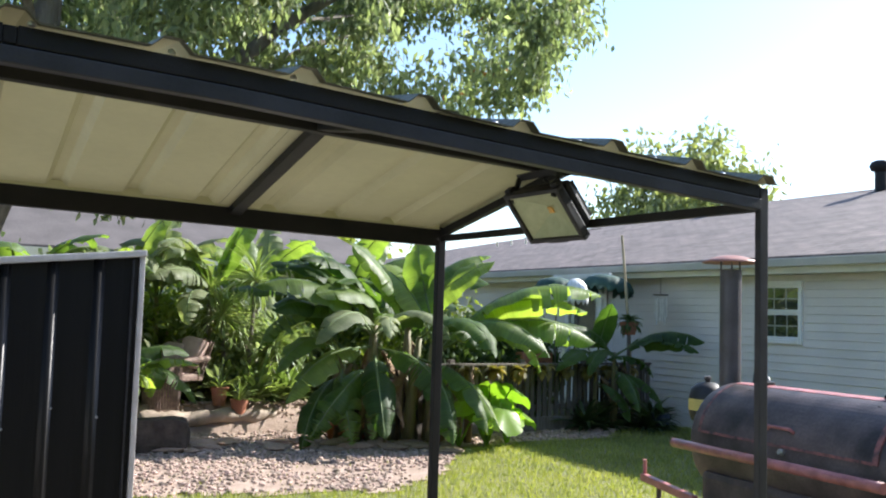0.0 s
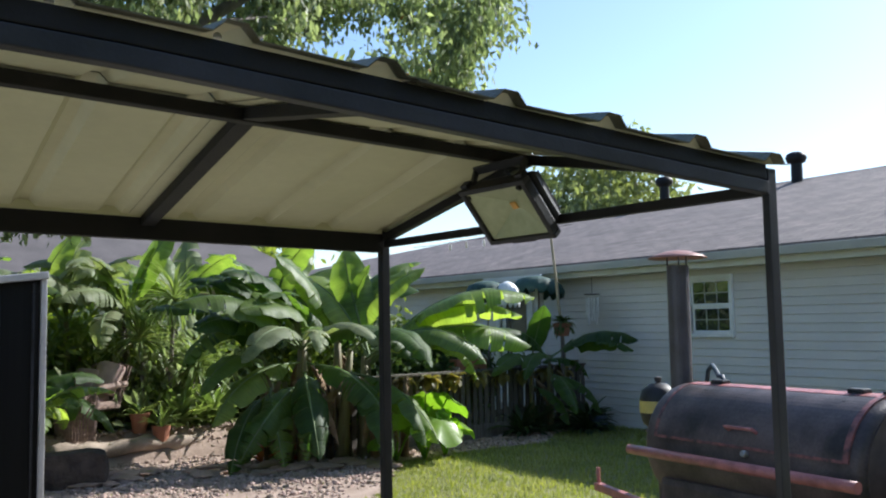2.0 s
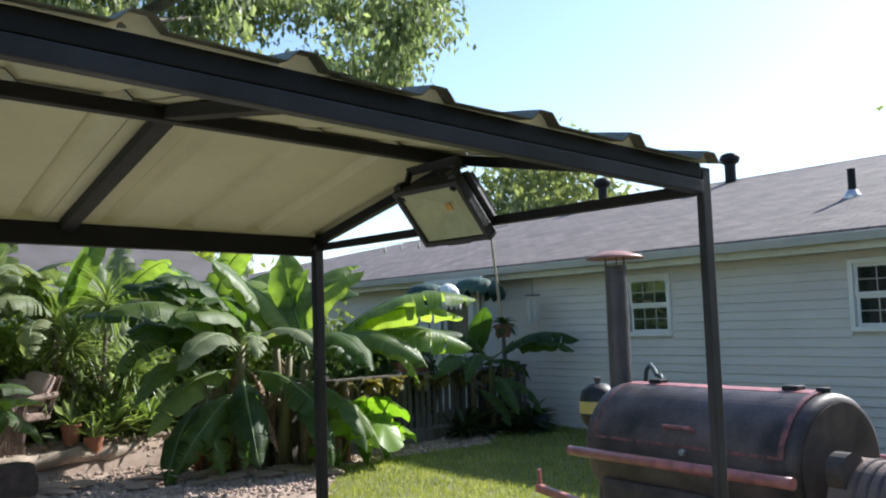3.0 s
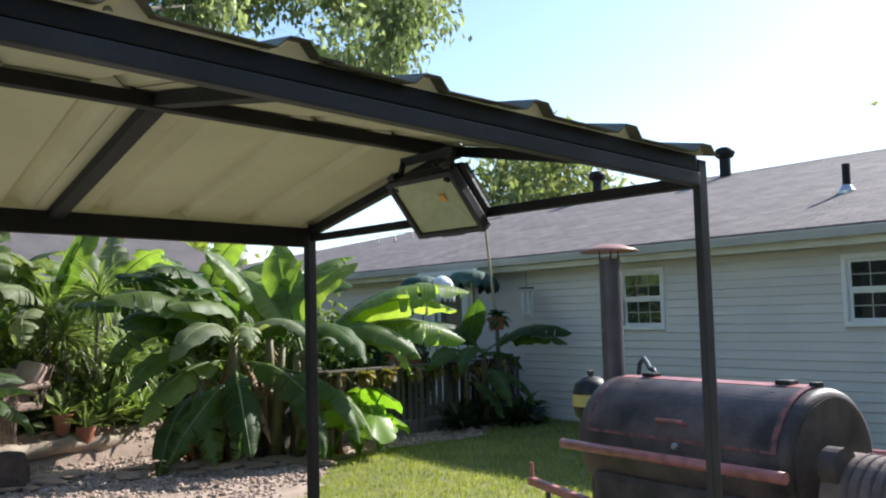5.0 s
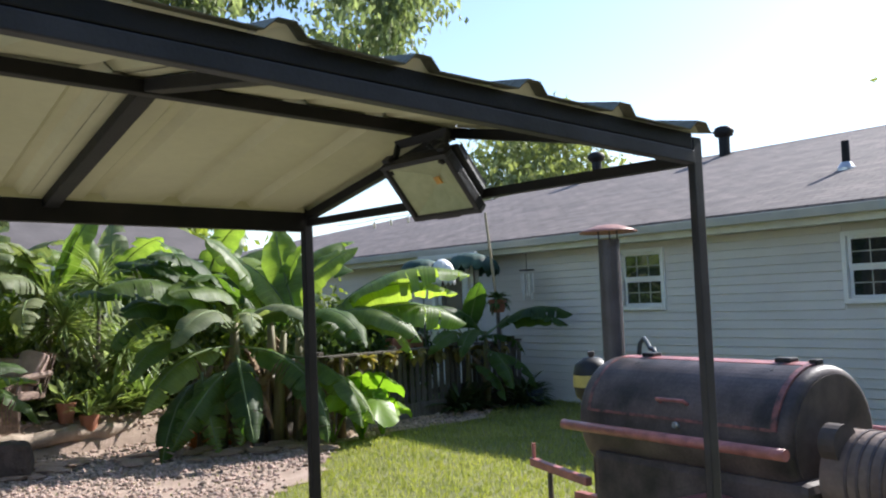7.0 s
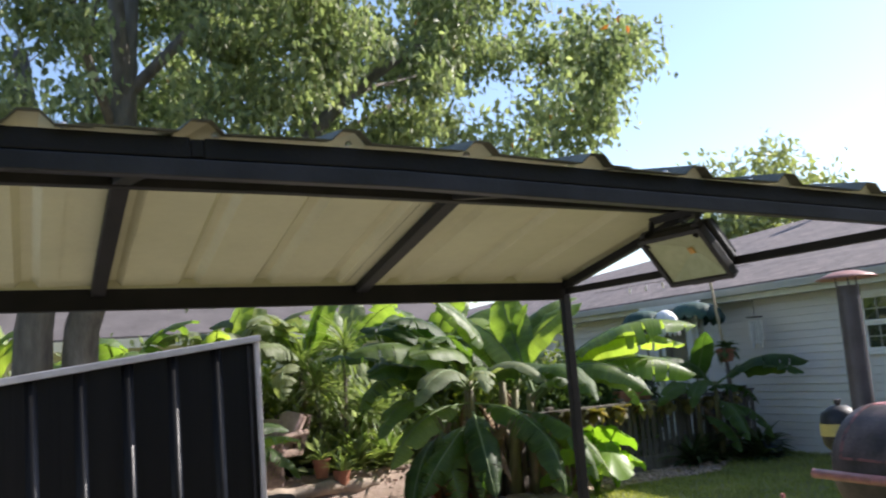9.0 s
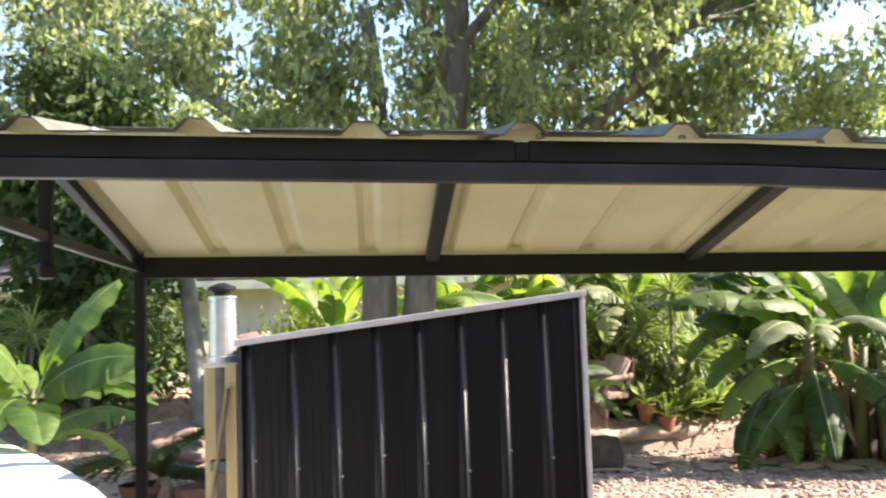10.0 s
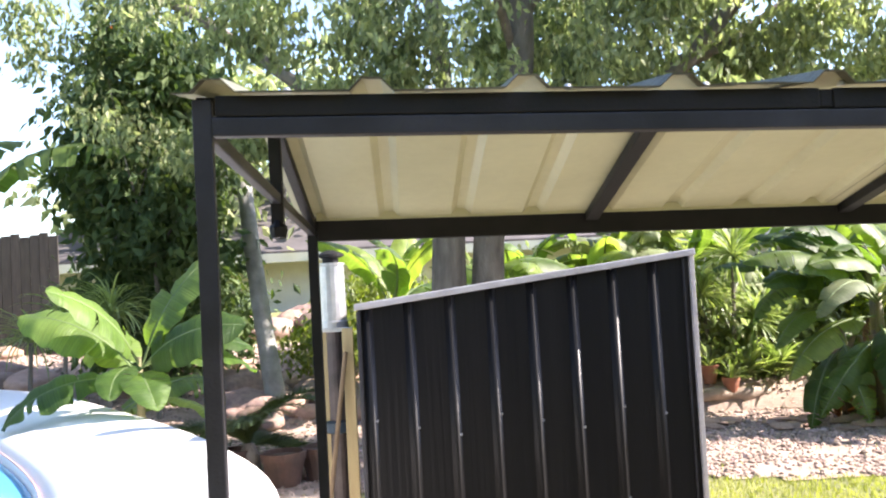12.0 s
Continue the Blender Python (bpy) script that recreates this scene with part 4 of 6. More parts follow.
bm = bmesh.new()
arc = []
for k in range(15):
    u = radians(12 + 156 * k / 14)
    arc.append([bm.verts.new((-0.30 + (0.40 - g) * math.cos(u), y, 0.30 + (0.36 - g) * math.sin(u))) for g, y in ((0, 0.38), (0, 0.62), (0.012, 0.62), (0.012, 0.38))])
for p, q in zip(arc, arc[1:]):
    for k in range(4):
        bm.faces.new((p[k], q[k], q[(k + 1) % 4], p[(k + 1) % 4]))
bm.faces.new(arc[0])
bm.faces.new(arc[-1][::-1])
part("fender", bm, RED_STEEL, smoker, "red sheet-metal wheel fender")
wheel = part("wheel", lathe(bmesh.new(), [(0.17, -0.09), (0.27, -0.1), (0.30, -0.06), (0.305, 0.0), (0.30, 0.06), (0.27, 0.1), (0.17, 0.09), (0.17, -0.09)], 28, pose(-0.30, 0.50, 0.305, 90, 0, 0)), RUBBER, smoker, smooth=True)
part("rim", lathe(bmesh.new(), [(0, -0.05), (0.06, -0.07), (0.08, -0.03), (0.15, -0.03), (0.18, -0.08), (0.18, 0.06), (0, 0.05)], 24, pose(-0.30, 0.50, 0.305, 90, 0, 0)), GALV, wheel)
bm = tube(bmesh.new(), [(0.86, -0.22, 1.24), (0.83, -0.22, 1.42), (0.77, -0.2, 1.46), (0.70, -0.16, 1.43), (0.62, -0.1, 1.40), (0.54, -0.05, 1.40), (0.48, 0.0, 1.37)], 0.016, 8)
part("hose", bm, TEAL, smoker, "blue-black rubber gas hose", smooth=True)
tank = thing("gas_cylinder", 2.85, 1.90, 0, "small black gas cylinder with a yellow label band behind the smoker", "gas cylinder", rz=84.4)
tank.scale = (0.963, 0.963, 0.955)
TM = Matrix.Translation((1.24, -0.12, -0.05)) @ Matrix.Diagonal((1.0, 1.0, 1, 1))
part("body", lathe(bmesh.new(), [(0, 1.03), (0.07, 1.03), (0.12, 1.08), (0.135, 1.15), (0.135, 1.24), (0.12, 1.31), (0.06, 1.355), (0, 1.36)], 22, TM), LAMP_BLACK, tank, smooth=True)
part("label_band", lathe(bmesh.new(), [(0.1365, 1.15), (0.1365, 1.235)], 22, TM), YELLOW, tank, "yellow label band")
part("valve", lathe(bmesh.new(), [(0, 1.35), (0.018, 1.35), (0.018, 1.37), (0.026, 1.375), (0.026, 1.40), (0, 1.405)], 12, TM), RUSTY, tank)
part("stand", lathe(bmesh.new(), [(0, 0.05), (0.12, 0.05), (0.12, 0.07), (0.02, 0.09), (0.02, 1.0), (0.1, 1.01), (0.1, 1.03), (0, 1.03)], 14, TM), SMOKER, tank, "thin pedestal stand")

# ---- fence, planters and porch things ----
FA, FB = Vector((8.45, 9.5, 0)), Vector((3.16, 8.99, 0))
fence = thing("picket_fence", FA.x, FA.y, 0, "weathered grey-brown wooden picket fence with a bottom board", "fence", rz=math.degrees(math.atan2(FB.y - FA.y, FB.x - FA.x)))
flen = (FB - FA).length
pk = bmesh.new()
box(pk, (0, -0.012, 0.12), (0.075, 0.012, 0.97), 0.004)
first = part("picket", pk, OLD_WOOD, fence)
x = 0.0
while x < flen - 0.1:
    x += 0.115 + rng.uniform(-0.01, 0.012)
    p = new("picket", first.data)
    p.parent = fence
    p.location = (x, rng.uniform(-0.006, 0.006), rng.uniform(-0.03, 0.03))
    p.rotation_euler = (0, rng.uniform(-0.015, 0.015), 0)
for z in (0.3, 0.82):
    part("fence_rail", box(bmesh.new(), (0, -0.06, z), (flen, -0.02, z + 0.09), 0.004), OLD_WOOD, fence)
part("bottom_board", box(bmesh.new(), (0, 0.015, 0.02), (flen, 0.05, 0.22), 0.006), OLD_WOOD, fence)
part("top_board", box(bmesh.new(), (0, -0.07, 0.97), (flen, 0.05, 1.0), 0.004), OLD_WOOD, fence)
for k in range(5):
    part("fence_post", box(bmesh.new(), (0.05 + k * (flen - 0.2) / 4, -0.15, 0), (0.14 + k * (flen - 0.2) / 4, -0.06, 1.05), 0.006), OLD_WOOD, fence)


def pot(x, y, z, r, hgt, label, group="", clay=None):
    p = thing("flower_pot", x, y, z, label, "flower pot", group)
    part("vessel", lathe(bmesh.new(), [(0, 0), (r * 0.68, 0), (r * 0.95, hgt * 0.78), (r, hgt * 0.78), (r * 1.04, hgt), (r * 0.9, hgt), (r * 0.85, hgt * 0.85), (0, hgt * 0.85)], 18), clay or TERRACOTTA, p)
    part("soil", lathe(bmesh.new(), [(0, hgt * 0.87), (r * 0.86, hgt * 0.87)], 18), SOIL, p)
    return p


def strap_tuft(name, x, y, z, n, length, width, label, category, mat=YUCCA, seed=0, spread=(10, 75), stem=0.0, droop=0.9, group=""):
    """A rosette of long narrow leaves, on a bare stem if one is given."""
    rg = random.Random(seed)
    t = thing(name, x, y, z, label, category, group)
    if stem:
        lean = rg.uniform(-0.1, 0.1)
        part("stem", tube(bmesh.new(), [(0, 0, -0.05), (lean * 0.4, 0, stem * 0.5), (lean, 0, stem)], [0.035, 0.03, 0.025], 8), BARK, t)
        ox = lean
    else:
        ox = 0.0
    verts, faces = [], []
    for i in range(n):
        az, el = rg.uniform(0, math.tau), radians(rg.uniform(*spread))
        L = length * rg.uniform(0.6, 1.1)
        side = Vector((-math.sin(az), math.cos(az), 0))
        p = Vector((ox, 0, stem))
        k = len(verts)
        seg = 6
        for s in range(seg + 1):
            f = s / seg
            w = width * (math.sin(math.pi * min(1, 0.18 + 0.82 * f)) ** 0.7 + 0.02)
            verts += [p - side * w / 2 + Vector((0, 0, w * 0.25)), p.copy(), p + side * w / 2 + Vector((0, 0, w * 0.25))]
            d = Vector((math.cos(az) * math.cos(el), math.sin(az) * math.cos(el), math.sin(el)))
            p = p + d * L / seg
            el -= droop / seg * rg.uniform(0.7, 1.4)
        for s in range(seg):
            q = k + 3 * s
            faces += [(q, q + 1, q + 4, q + 3), (q + 1, q + 2, q + 5, q + 4)]
    raw("leaves", verts, faces, mat, t)
    return t


# ---- banana leaves ----
def banana_leaf(name, length, width, el0, el1, tears, fold, seed, mats):
    """A long blade on a bent midrib; torn edges split into flaps."""
    rg = random.Random(seed)
    n = 26
    pts, dirs = [], []
    p = Vector((0, 0, 0))
    pet = 0.22 * length
    yaw = 0.0
    bend = rg.uniform(-0.35, 0.35)
    steps = n + 5
    for i in range(steps + 1):
        f = max(0.0, (i - 5) / n)
        el = radians(el0 + (el1 - el0) * f ** 1.15)
        yaw = bend * f * f
        d = Vector((math.cos(el) * math.cos(yaw), math.cos(el) * math.sin(yaw), math.sin(el)))
        pts.append(p.copy())
        dirs.append(d)
        p = p + d * (pet / 5 if i < 5 else length / n)
    verts, faces, slots, uvs = [], [], [], {}
    # midrib and stalk
    rings = []
    for i, (q, d) in enumerate(zip(pts, dirs)):
        f = i / steps
        r = 0.024 * (1 - f) ** 0.8 * length / 1.5 + 0.003
        side = Vector((-d.y, d.x, 0)).normalized() if abs(d.z) < 0.999 else Vector((0, 1, 0))
        up = d.cross(side)
        k = len(verts)
        verts += [q + side * r, q + up * r * -0.6, q - side * r, q + up * r * 0.7]
        rings.append(k)
    for k0, k1 in zip(rings, rings[1:]):
        for j in range(4):
            faces.append((k0 + j, k0 + (j + 1) % 4, k1 + (j + 1) % 4, k1 + j))
            slots.append(1)
    for sgn in (-1, 1):
        prev = None
        flap = 0.0
        wave = rg.uniform(0, 6)
        for i in range(n + 1):
            f = i / n
            q, d = pts[i + 5], dirs[i + 5]
            side = Vector((-d.y, d.x, 0)).normalized() if abs(d.z) < 0.999 else Vector((0, 1, 0))
            up = d.cross(side) * -1
            up = side.cross(d) * -1 if up.z < 0 else up
            w = width / 2 * (math.sin(math.pi * min(1.0, 0.05 + 0.95 * f) ** 0.85) ** 0.55 if f < 1 else 0.02)
            fresh = rg.random() < tears and 1 < i < n
            rows = [0.0, flap]
            if fresh:
                flap = rg.uniform(-0.25, 0.6)
            for turn in range(2 if fresh else 1):
                fl = rows[1] if turn == 0 else flap
                lag = -0.012 if (fresh and turn == 0) else (0.012 if fresh else 0.0)
                row = []
                for c in (0.03, 0.36, 0.7, 1.0):
                    drop = (fold + fl * 0.8) * c ** 1.6 * w
                    rip = 0.018 * math.sin(9 * f * 3 + wave + c * 2) * c
                    lift = 0.10 * w * math.sin(c * math.pi)
                    pos = q + side * sgn * w * c * (1 - 0.18 * abs(fold + fl) * c) + up * (lift - drop + rip) + d * (lag * c * 1.5 + 0.10 * w * c)
                    row.append(len(verts))
                    uvs[len(verts)] = (f * length + 0.12 * c * w, sgn * c * w)
                    verts.append(pos)
                if prev is not None and not (fresh and turn == 1):
                    for j in range(3):
                        faces.append((prev[j], prev[j + 1], row[j + 1], row[j]))
                        slots.append(0)
                prev = row
    me = bpy.data.meshes.new(name)
    me.from_pydata([tuple(v) for v in verts], [], faces)
    me.polygons.foreach_set("material_index", slots)
    me.polygons.foreach_set("use_smooth", [True] * len(faces))
    layer = me.uv_layers.new(name="blade")
    for lp in me.loops:
        layer.data[lp.index].uv = uvs.setdefault(lp.vertex_index, (0.0, 0.0))
    for m in mats:
        me.materials.append(m)
    return me


FORMS, FORMS_DARK, FORMS_PALE = {}, {}, {}
for store, mat in ((FORMS, BANANA), (FORMS_DARK, BANANA_SHADED), (FORMS_PALE, BANANA_PALE)):
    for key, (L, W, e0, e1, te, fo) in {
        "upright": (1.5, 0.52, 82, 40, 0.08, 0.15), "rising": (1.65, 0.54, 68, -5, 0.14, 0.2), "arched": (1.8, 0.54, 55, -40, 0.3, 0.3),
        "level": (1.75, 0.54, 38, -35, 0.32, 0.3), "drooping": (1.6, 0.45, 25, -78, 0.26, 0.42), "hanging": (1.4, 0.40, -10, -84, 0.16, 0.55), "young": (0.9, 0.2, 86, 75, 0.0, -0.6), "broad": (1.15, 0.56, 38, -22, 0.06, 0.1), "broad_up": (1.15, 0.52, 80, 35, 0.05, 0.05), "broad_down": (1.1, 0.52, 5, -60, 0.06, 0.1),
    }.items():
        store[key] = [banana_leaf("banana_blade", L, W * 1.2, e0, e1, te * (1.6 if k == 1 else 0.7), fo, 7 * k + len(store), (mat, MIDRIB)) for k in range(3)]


def banana(x, y, z, stem_h, leaves, label, scale=1.0, lean=(0, 0), stem_r=0.09, dark=False, group="banana plants", dry=2, seed=0, pale=False, face_camera=14.0):
    """A banana plant: sheathed stem, and leaves given as (form, azimuth, tilt, size), rolled a little to face the
    camera.
    """
    rg = random.Random(seed + 5)
    b = thing("banana_plant", x, y, z, label, "banana plant", group)
    topx, topy = lean[0] * stem_h, lean[1] * stem_h
    part("stem", tube(bmesh.new(), [(0, 0, -0.1), (topx * 0.3, topy * 0.3, stem_h * 0.35), (topx * 0.65, topy * 0.65, stem_h * 0.7), (topx, topy, stem_h)], [stem_r, stem_r * 0.85, stem_r * 0.65, stem_r * 0.4], 10), STEM, b, smooth=True)
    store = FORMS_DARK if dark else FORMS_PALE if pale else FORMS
    for form, az, tilt, size in leaves:
        me = rg.choice(store[form])
        o = new("leaf", me)
        o.parent = b
        f = rg.uniform(0.66, 0.85) if form == "hanging" else rg.uniform(0.88, 1.0)
        o.matrix_local = Matrix.Translation((topx * f, topy * f, stem_h * f)) @ pose(0, 0, 0, face_camera * math.cos(radians(az)) + rg.uniform(-24, 24), -tilt, az) @ Matrix.Scale(size * scale, 4)
    for k in range(dry):
        o = new("dry_leaf", DRY_FORM[k % 2])
        o.parent = b
        f = rg.uniform(0.6, 0.9)
        o.matrix_local = Matrix.Translation((topx * f, topy * f, stem_h * f)) @ pose(0, 0, 0, 0, rg.uniform(-10, 10), rg.uniform(0, 360)) @ Matrix.Scale(rg.uniform(0.5, 0.8) * scale, 4)
    return b


DRY_FORM = [banana_leaf("dry_blade", 1.2, 0.2, -40, -88, 0.4, 0.9, 90 + k, (DRY, DRY)) for k in range(2)]


def fan(n, forms, seed, size=(0.85, 1.1), az0=0.0):
    rg = random.Random(seed)
    return [(rg.choice(forms), az0 + 137.5 * i + rg.uniform(-15, 15), rg.uniform(-8, 8), rg.uniform(*size)) for i in range(n)]


ALL = ["upright", "rising", "arched", "level", "drooping", "hanging"]
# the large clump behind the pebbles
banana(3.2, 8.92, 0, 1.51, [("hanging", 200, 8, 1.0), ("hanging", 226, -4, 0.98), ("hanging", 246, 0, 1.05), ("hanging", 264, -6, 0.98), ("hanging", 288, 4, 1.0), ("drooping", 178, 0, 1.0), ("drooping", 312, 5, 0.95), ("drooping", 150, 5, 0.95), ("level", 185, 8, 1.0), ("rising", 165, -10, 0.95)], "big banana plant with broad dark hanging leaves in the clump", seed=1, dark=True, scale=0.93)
banana(3.18, 8.88, 0, 1.49, [("drooping", 258, 10, 0.62), ("drooping", 218, 6, 0.85), ("drooping", 300, 8, 0.75)], "banana plant with short pale arching leaves in the clump", seed=11, pale=True, stem_r=0.07, scale=0.93)
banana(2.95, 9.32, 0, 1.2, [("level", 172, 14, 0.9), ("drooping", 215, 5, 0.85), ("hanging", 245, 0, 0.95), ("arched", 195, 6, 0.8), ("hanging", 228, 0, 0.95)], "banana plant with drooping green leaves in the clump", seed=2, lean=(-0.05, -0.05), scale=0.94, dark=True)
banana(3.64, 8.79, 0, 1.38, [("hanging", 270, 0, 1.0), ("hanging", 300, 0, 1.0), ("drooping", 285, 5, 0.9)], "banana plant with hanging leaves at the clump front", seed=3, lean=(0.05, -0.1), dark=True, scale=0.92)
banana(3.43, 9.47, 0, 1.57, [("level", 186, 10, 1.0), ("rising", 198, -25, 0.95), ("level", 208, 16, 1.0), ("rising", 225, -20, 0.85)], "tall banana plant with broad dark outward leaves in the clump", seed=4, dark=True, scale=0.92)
banana(3.87, 9.3, 0, 1.6, [("upright", 10, -12, 0.95), ("upright", 150, -12, 0.9), ("rising", 340, 0, 0.95), ("upright", 120, -10, 0.9), ("young", 30, 0, 1.0), ("rising", 60, 0, 1.0)], "tall banana plant with bright upright leaves in the clump", seed=14, scale=0.91)
banana(3.99, 8.87, 0, 1.29, [("level", -33, 10, 1.3), ("level", -20, -4, 1.2), ("level", -8, -10, 1.15), ("level", -42, 4, 1.15), ("upright", 60, 0, 1.0), ("rising", 110, 0, 1.0)], "banana plant with long arching leaves torn at the edges", seed=5, lean=(0.08, 0.0), scale=0.91)
banana(3.96, 8.75, 0, 1.28, [("drooping", -52, 10, 1.05), ("hanging", -80, 8, 0.95), ("drooping", -24, 0, 1.0)], "banana plant with mature drooping leaves in the clump", seed=15, scale=0.91)
for k in range(9):
    x0, y0 = 2.83 + 0.19 * k + rng.uniform(-0.1, 0.1), 9.05 - 0.05 * k + rng.uniform(-0.2, 0.2)
    st = thing("banana_shoot", x0, y0, 0, "slender dry-sheathed banana shoot in the clump", "banana shoot", "banana shoots")
    part("shaft", tube(bmesh.new(), [(0, 0, -0.05), (rng.uniform(-0.1, 0.1), 0, 0.5), (rng.uniform(-0.2, 0.2), 0.05, 1.0)], [0.06, 0.05, 0.03], 8), STEM if k % 2 else DRY, st, smooth=True)
    o = new("sheath", DRY_FORM[k % 2])
    o.parent = st
    o.matrix_local = Matrix.Translation((0, 0, 0.85)) @ pose(0, 0, 0, 0, 0, rng.uniform(0, 360)) @ Matrix.Scale(0.55, 4)

# taro and lime leaves at the fence foot
for k, (tx, ty, n, s) in enumerate(((4.5, 8.21, 7, 1.08), (4.12, 8.27, 4, 0.73), (4.84, 8.25, 4, 0.89))):
    t = thing("taro_plant", tx, ty, 0, "lime green taro plant with heart-shaped leaves by the fence", "taro", "taro plants")
    for i in range(n):
        az = i * 137.5 + 40 * k
        hgt = s * rng.uniform(0.45, 0.75)
        out = s * rng.uniform(0.2, 0.4)
        c = Vector((out * math.cos(radians(az)), out * math.sin(radians(az)), hgt))
        part("stalk", tube(bmesh.new(), [(0, 0, 0), c * 0.5 + Vector((0, 0, 0.1)), c], [0.018, 0.013, 0.009], 6), TARO, t)
        vs, fs = [(0, 0, 0)], []
        m = 18
        for j in range(m + 1):
            u = j / m * math.tau
            r = 0.24 * s * (1 - 0.45 * math.cos(u)) * (1.0 if 0.4 < u < 5.9 else 0.5)
            vs.append((-r * math.cos(u), r * 0.8 * math.sin(u), 0.03 * math.sin(5 * u) - 0.25 * r))
        fs = [(0, j, j + 1) for j in range(1, m + 1)]
        o = raw("leaf", vs, fs, TARO, t, smooth=True)
        o.matrix_local = Matrix.Translation(c) @ pose(0, 0, 0, 0, 35, az)

# bananas in the background and by the house
banana(4.4, 12.6, 0.09, 1.8, fan(7, ["arched", "rising", "upright"], 43), "tall garden banana plant behind the clump", seed=43, scale=0.9)
banana(0.36, 10.89, 0.26, 1.31, [("level", 200, 5, 1.0), ("arched", 170, 0, 1.0), ("drooping", 230, 0, 0.95), ("rising", 250, 0, 0.9), ("upright", 20, 0, 1.0), ("arched", 280, 0, 0.9), ("drooping", 190, 10, 0.9)], "garden banana plant with sunlit leaves", seed=21, scale=0.87)
banana(1.69, 11.3, 0.3, 1.55, [("arched", 185, 8, 0.95), ("arched", 205, -4, 0.85), ("level", 168, 12, 0.95), ("drooping", 240, 0, 0.9), ("arched", 225, 5, 0.9)], "garden banana plant with torn pale leaves", seed=22, pale=True, scale=0.87)
banana(1.8, 11.5, 0.3, 1.62, [("upright", 30, 0, 0.9), ("rising", 200, -15, 0.8), ("upright", 160, -15, 0.8), ("young", 60, 0, 1.0)], "garden banana plant with bright upright leaves", seed=46, scale=0.87)
banana(3.0, 12.6, 0.28, 1.6, [("arched", 195, 5, 0.8), ("level", 215, 8, 0.8), ("upright", 60, 0, 0.9), ("drooping", 250, 0, 0.8)], "garden banana plant with pale ragged leaves", seed=23, pale=True, scale=0.93)
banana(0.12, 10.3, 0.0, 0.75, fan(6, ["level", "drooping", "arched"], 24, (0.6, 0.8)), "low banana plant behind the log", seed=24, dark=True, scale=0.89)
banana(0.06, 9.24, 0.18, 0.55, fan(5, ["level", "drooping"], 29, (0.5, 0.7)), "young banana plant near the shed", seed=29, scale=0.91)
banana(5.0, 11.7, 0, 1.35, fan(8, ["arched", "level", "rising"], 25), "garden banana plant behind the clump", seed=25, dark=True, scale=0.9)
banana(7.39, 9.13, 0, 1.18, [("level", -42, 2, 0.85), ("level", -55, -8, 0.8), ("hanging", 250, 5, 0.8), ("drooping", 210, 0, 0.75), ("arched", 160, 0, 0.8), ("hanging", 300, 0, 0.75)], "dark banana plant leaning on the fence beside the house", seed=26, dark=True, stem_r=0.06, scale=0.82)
banana(7.11, 9.23, 0, 1.07, [("drooping", 200, 0, 0.7), ("upright", 250, -10, 0.7), ("hanging", 280, 0, 0.7), ("arched", 120, 0, 0.7), ("drooping", 320, 0, 0.65)], "slender banana plant with a leaning stem by the fence", seed=27, stem_r=0.05, dark=True, scale=0.82)
porch = thing("porch_post", 8.06, 10.1, 0, "white painted porch post with a small bracket", "post")
part("shaft", box(bmesh.new(), (-0.05, -0.05, 0), (0.05, 0.05, 2.38), 0.008), WHITE, porch)
part("bracket", bar(bmesh.new(), (0, 0.05, 2.02), (0, 0.35, 2.34), 0.05, 0.06, 0.004), WHITE, porch)
part("crossbeam", box(bmesh.new(), (-0.04, -0.05, 2.381), (0.04, 1.5, 2.46), 0.004), WHITE, porch)
for k, (ox, oy, oz, h) in enumerate(((6.63, 9.41, 0.96, 0.27), (6.77, 9.46, 0.95, 0.2))):
    o = thing("garden_ornament", ox, oy, oz, "small white glazed urn on the fence top", "ornament", "fence ornaments")
    part("vessel", lathe(bmesh.new(), [(0, 0), (0.05, 0), (0.035, 0.06), (0.07, h * 0.6), (0.03, h * 0.85), (0.05, h), (0, h * 0.95)], 14), WHITE, o, smooth=True)
jug = thing("clay_jar", 7.4, 10.05, 0, "round brown clay jar on a slim post behind the fence", "clay jar")
part("post", tube(bmesh.new(), [(0, 0, 0), (0, 0, 1.96)], 0.018, 8), OLD_WOOD, jug)
part("vessel", lathe(bmesh.new(), [(0, 1.95), (0.055, 1.95), (0.105, 2.01), (0.11, 2.075), (0.07, 2.14), (0.055, 2.18), (0.07, 2.205), (0, 2.19)], 16), DARK_POT, jug, smooth=True)
bucket = thing("watering_can", 8.01, 8.73, 0, "blue-grey watering can on the ground by the wall", "watering can")
part("vessel", lathe(bmesh.new(), [(0, 0), (0.13, 0), (0.12, 0.26), (0.10, 0.26), (0, 0.22)], 16), TEAL, bucket, smooth=True)
part("spout", tube(bmesh.new(), [(-0.1, -0.05, 0.08), (-0.25, -0.1, 0.2), (-0.33, -0.14, 0.3)], [0.025, 0.018, 0.022], 8), TEAL, bucket)
part("handle", tube(bmesh.new(), [(0.12, 0, 0.1), (0.2, 0.02, 0.2), (0.1, 0, 0.3)], 0.01, 6), TEAL, bucket)


